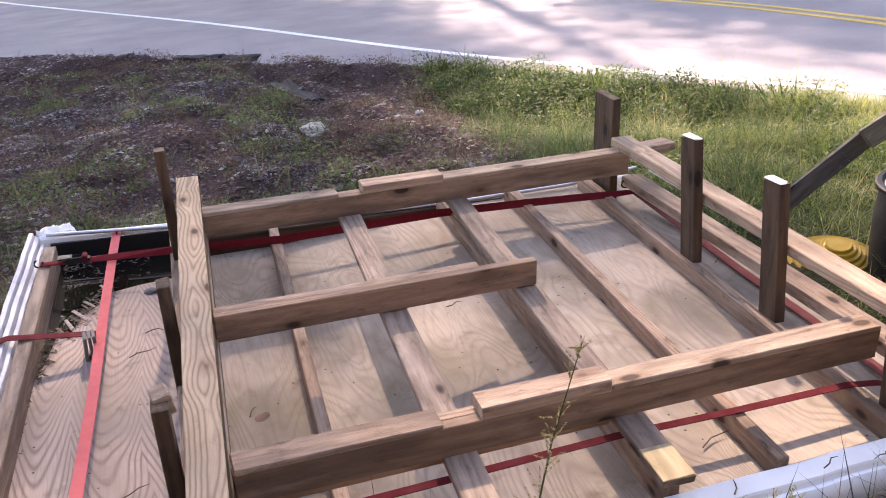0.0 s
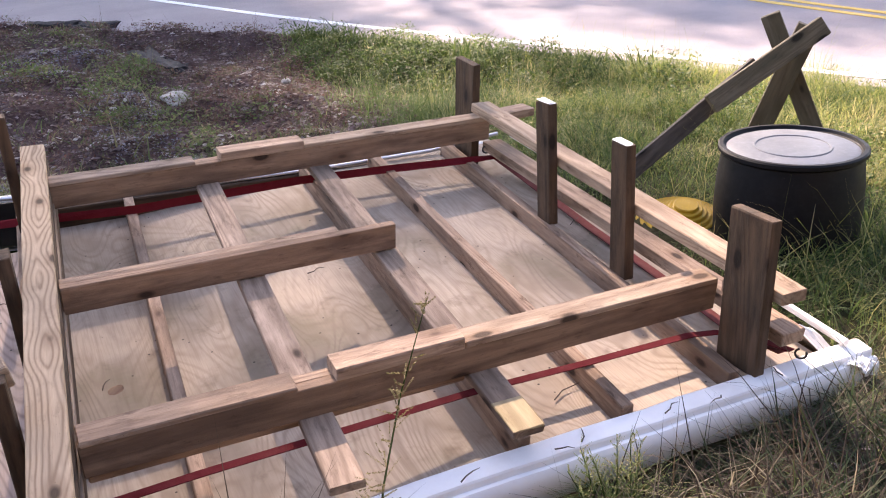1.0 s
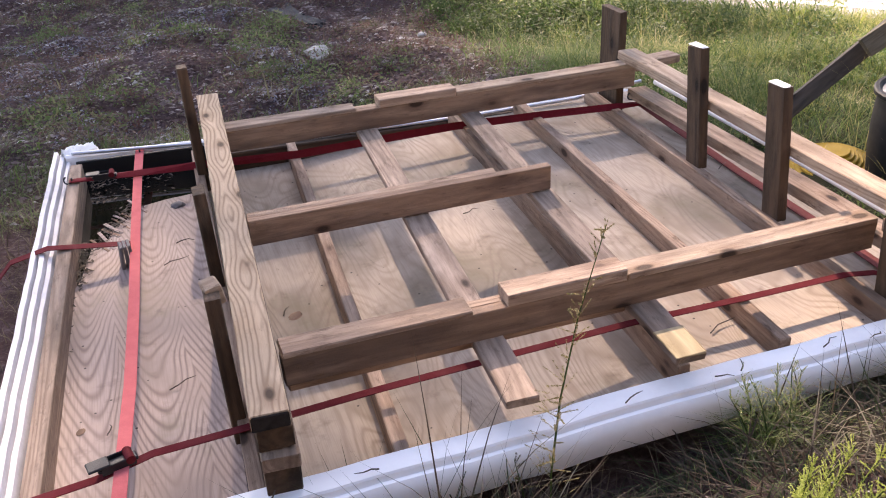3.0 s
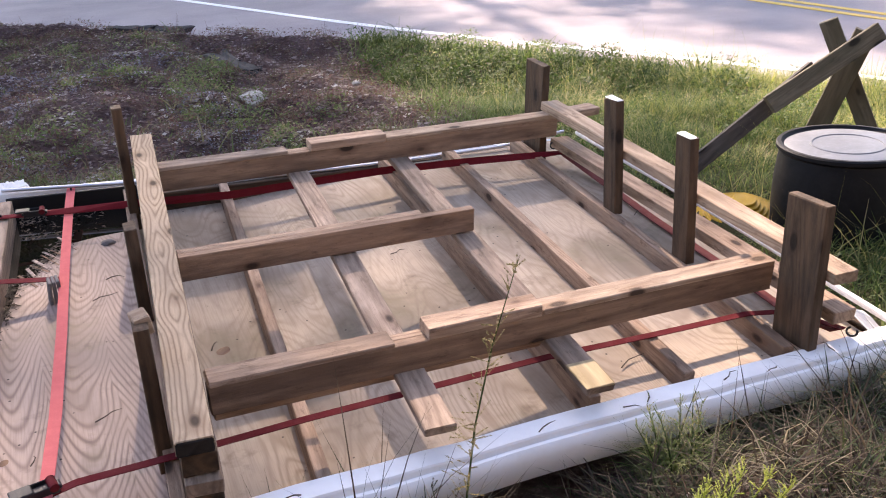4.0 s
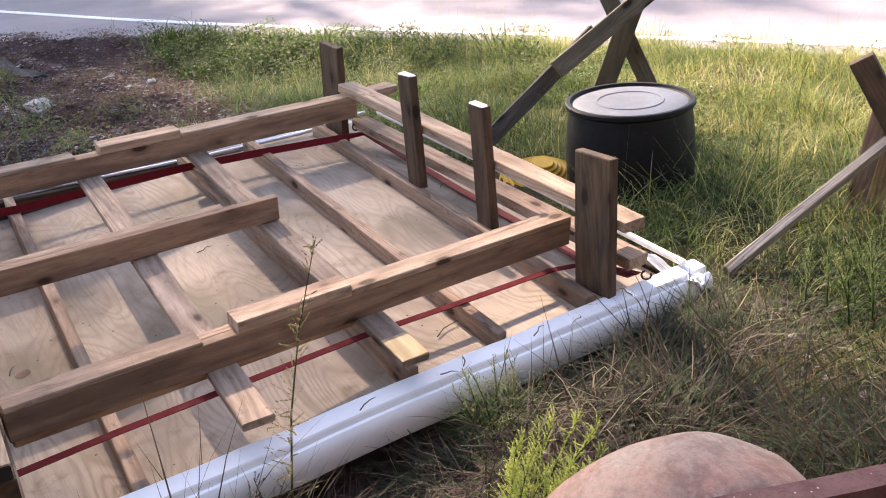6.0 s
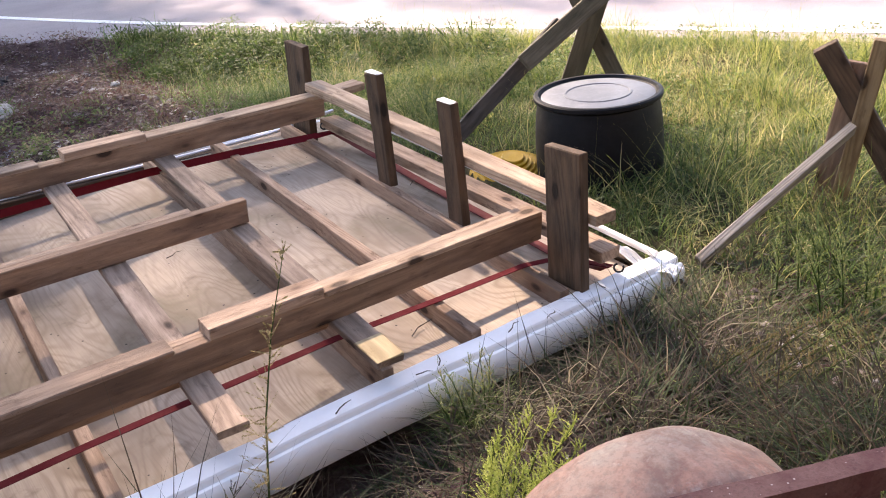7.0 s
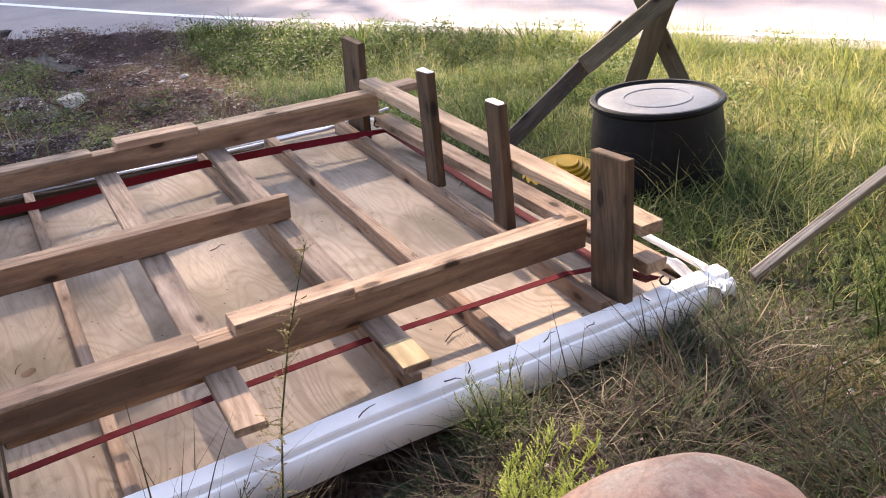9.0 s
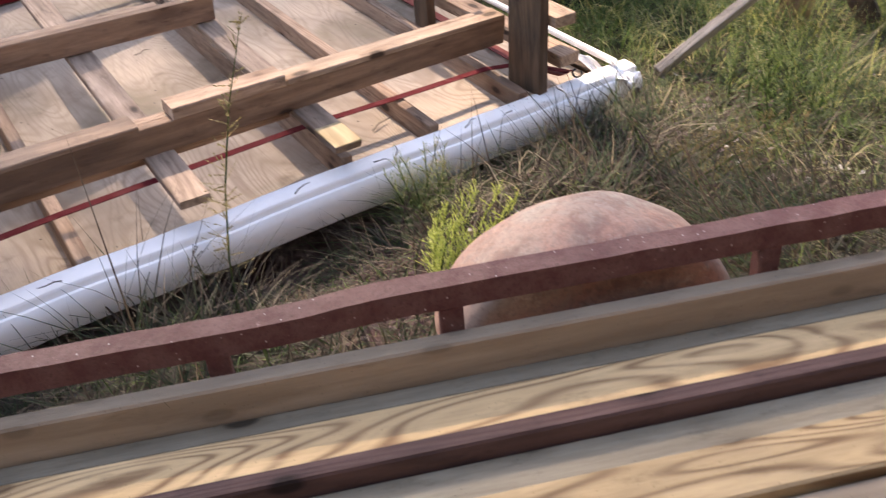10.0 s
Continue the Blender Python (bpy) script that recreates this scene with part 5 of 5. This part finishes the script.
def litter(name, count, box, keep, size, mat, label, category, lift=0.5):
    """Small irregular flakes and pebbles, each a squashed tetrahedron."""
    x, y = scatter(count, *box, keep)
    n = len(x)
    z = ground_height(x, y)
    s = size[0] + (size[1] - size[0]) * rng.beta(1.2, 4, n)
    v = np.zeros((n, 5, 3))
    for k in range(4):
        a = k * np.pi / 2 + rng.uniform(-0.5, 0.5, n)
        r = s * rng.uniform(0.5, 1.2, n)
        v[:, k] = np.stack([x + np.cos(a) * r, y + np.sin(a) * r, z + rng.uniform(-0.004, 0.012, n)], -1)
    v[:, 4] = np.stack([x, y, z + s * lift], -1)
    b = (np.arange(n) * 5)[:, None]
    tri = np.concatenate([b + np.array([[k, (k + 1) % 4, 4]]) for k in range(4)])
    stuff(name, v.reshape(-1, 3).tolist(), tri.tolist(), mat, label, category)


litter("mulch_chips", 42000, (-5.5, 2.0, 2.3, 11.0), lambda x, y: (x < mulch_edge(y) + 0.25) & (road_side(x, y) < -0.35), (0.012, 0.05), CHIPS, "dark mulch chips and dead leaves", "mulch")
GRAVEL = foliage("grey gravel", [(0.0, (0.10, 0.09, 0.115)), (0.6, (0.23, 0.215, 0.26)), (1.0, (0.48, 0.46, 0.52))])
litter("gravel", 24000, (-3.2, 0.4, 2.6, 7.2), lambda x, y: (clump_field(x, y, 0.8, 5.0) > -0.05), (0.006, 0.02), GRAVEL, "loose grey gravel", "gravel", 0.8)
litter("dead_leaves", 2500, (-1.5, 3.4, -1.75, -0.3), lambda x, y: off_tray(x, y, 0.03) & off_trailer(x, y), (0.01, 0.03), CHIPS, "brown dead leaves in the dry grass", "leaves")


def weed(name, at, height, lean, label, leaf, sprigs=40, tall=True, seed=1):
    """A single weed: a thin stem with side sprigs and many small leaves."""
    r = random.Random(seed)
    base = Vector((at[0], at[1], float(ground_height(at[0], at[1])) - 0.01))
    w = thing(name, label, "weed", base)
    stem = [base + Vector((lean[0] * f * f, lean[1] * f * f, height * f)) for f in (0, 0.25, 0.5, 0.75, 1.0)]
    tube("stem", stem, [0.0035, 0.003, 0.0024, 0.0018, 0.0008], DARK_GREEN, w, 5)
    verts, faces = [], []
    for k in range(sprigs):
        f = r.uniform(0.12, 1.0) if tall else r.uniform(0.3, 1.0)
        c = base + Vector((lean[0] * f * f, lean[1] * f * f, height * f))
        out = Vector((r.gauss(0, 1), r.gauss(0, 1), r.uniform(0.2, 1.4) if tall else 2.2)).normalized()
        length = (0.08 if tall else 0.30) * height * (1.15 - f) + 0.02
        for j in range(18):
            g = j / 17
            p = c + out * length * g
            q = Vector((r.gauss(0, 1), r.gauss(0, 1), r.gauss(0, 0.7))).normalized()
            s = q.cross(out).normalized()
            size = r.uniform(0.003, 0.006) if tall else r.uniform(0.0024, 0.0048)
            b = len(verts)
            verts += [tuple(p - s * size * 0.35), tuple(p + q * size), tuple(p + s * size * 0.35), tuple(p - q * size * 0.8)]
            faces.append((b, b + 1, b + 2, b + 3))
    me = bpy.data.meshes.new("leaves")
    me.from_pydata(verts, [], faces)
    me.materials.append(leaf)
    settle(new("leaves", me), w, Matrix())
    return w


weed("tall_weed", (0.020, -0.435), 0.80, (0.185, 0.03), "tall thin seeding weed in front of the white rim", SEED, 70, True, 3)
weed("tall_weed", (-0.03, -0.43), 0.26, (-0.02, 0.02), "grey-green bushy weed against the white rim", DRY, 26, True, 4)
for k in range(14):
    a = k * 2.4
    weed("goldenrod", (0.425 + 0.05 * math.cos(a), -0.865 + 0.045 * math.sin(a)), 0.19 + 0.014 * (k % 5), (0.10 + 0.05 * math.cos(a), 0.06 * math.sin(a)), "yellow-green bushy goldenrod in dry grass", GOLDEN, 40, False, 10 + k)
for k in range(7):
    weed("ochre_weed", (1.18 + 0.07 * (k % 4), -0.80 - 0.035 * k), 0.13 + 0.012 * (k % 3), (0.22 + 0.02 * k, -0.10), "drooping ochre seed plume in matted grass", OCHRE, 34, False, 60 + k)
for k in range(8):
    weed("fennel_weed", (1.80 + 0.06 * (k % 4), -0.62 - 0.04 * k), 0.24 + 0.02 * (k % 3), (0.08 * math.cos(k), 0.05), "feathery green weed in the grass", GREEN, 40, False, 80 + k)
tx, ty = 0.68 + rng.normal(0, 0.045, 420), -0.405 + rng.normal(0, 0.022, 420)
blades("rim_tuft", tx, ty, ground_height(tx, ty), rng.uniform(0.10, 0.23, 420), rng.uniform(0.002, 0.004, 420), np.abs(rng.normal(0.25, 0.25, 420)), GREEN, "green tuft of fine grass over the white rim", bend=0.8)
for k in range(6):
    a = k * 1.05
    weed("bush_weed", (0.66 + 0.06 * math.cos(a), -0.43 + 0.03 * math.sin(a)), 0.20 + 0.02 * (k % 3), (0.05 * math.cos(a), 0.04), "small green bushy weed hanging over the white rim", GREEN, 22, False, 30 + k)


# ---------------------------------------------------------------- trees beyond the road, whose shade falls on it
def tree(at, height, spread, leaves, seed, crown=(0.46, 0.98), dome=None, boughs=()):
    """A trunk, limbs and leaves; crown: where the limbs start and end along the trunk; dome: the highest leaf over a place; boughs: more leafy limb ends."""
    r = random.Random(seed)
    base = Vector((at[0], at[1], ROAD_Z - 0.1))
    t = thing("tree", "tall leafy roadside tree beyond the road", "tree", base, "trees beyond the road")
    top = base + Vector((r.uniform(-0.6, 0.6), r.uniform(-0.6, 0.6), height * 0.93))
    tube("trunk", [base, base.lerp(top, 0.3), base.lerp(top, 0.6), top], [0.32, 0.26, 0.17, 0.05], BARK, t, 10)
    ends = []
    for k in range(24):
        f = crown[0] + (crown[1] - crown[0]) * (k + r.random()) / 24
        a = k * 2.4 + r.uniform(-0.4, 0.4)
        p = base.lerp(top, f)
        reach = spread * (1.35 - 0.75 * f) * r.uniform(0.6, 1.0)
        q = p + Vector((math.cos(a) * reach, math.sin(a) * reach, r.uniform(0.3, 1.6)))
        tube("limb", [p, p.lerp(q, 0.5) + Vector((0, 0, 0.25)), q], [0.09, 0.06, 0.02], BARK, t, 6)
        ends += [p.lerp(q, g) for g in (0.3, 0.55, 0.8, 1.0)]
    for b in boughs:
        q = Vector(b)
        p = base.lerp(top, max(0.3, (q.z - base.z - 1.5) / (height * 0.93)))
        tube("limb", [p, p.lerp(q, 0.5) + Vector((0, 0, 0.2)), q], [0.09, 0.06, 0.02], BARK, t, 6)
        ends += [q] * 3
    verts, faces = [], []
    for c in ends:
        for j in range(leaves):
            p = c + Vector((r.gauss(0, 0.7), r.gauss(0, 0.7), r.gauss(0, 0.5)))
            if dome and p.z > dome(p.x, p.y) + r.gauss(0, 0.1):
                continue
            q = Vector((r.gauss(0, 1), r.gauss(0, 1), r.gauss(0, 1))).normalized()
            s = q.cross(Vector((0.3, 0.5, 0.8))).normalized()
            z = r.uniform(0.07, 0.15)
            b = len(verts)
            verts += [tuple(p - s * z * 0.5), tuple(p + q * z), tuple(p + s * z * 0.5), tuple(p - q * z)]
            faces.append((b, b + 1, b + 2, b + 3))
    me = bpy.data.meshes.new("crown")
    me.from_pydata(verts, [], faces)
    me.materials.append(DARK_GREEN)
    settle(new("crown", me), t, Matrix())


def shoulder(x, y):
    """Cuts the nearest crown along the sun's slope, so that sunlight reaches the frame's front beam."""
    return 20.93 + 0.9 * max(0.0, 4.5 - x) + 0.765 * (y - 27.0)


# unseen: these boughs are set to shade the deck
tree((4.0, 27.0), 25.0, 4.8, 55, 50, dome=shoulder, boughs=[(5.7, 26.8, 19.6), (6.1, 27.3, 19.2), (6.3, 27.0, 19.9), (5.2, 27.0, 19.9)])
# two unseen trees added to shade the front grass and the drum's side
tree((6.0, 36.2), 34.5, 3.9, 85, 61, (0.93, 0.995))
tree((8.1, 31.0), 28.9, 2.4, 16, 63, (0.935, 0.995))
for k, (x, y, h, s, n) in enumerate(((2.4, 32.5, 25.0, 5.0, 150), (-3.0, 37.0, 25.0, 5.0, 420), (1.2, 41.0, 26.0, 5.0, 380), (-3.5, 46.0, 26.0, 5.2, 420), (5.8, 37.0, 25.0, 4.2, 240), (9.5, 25.5, 17.0, 2.6, 90), (13.2, 23.0, 16.0, 2.6, 90), (17.0, 20.5, 15.0, 2.6, 90))):
    tree((x, y), h, s, n, 51 + k)
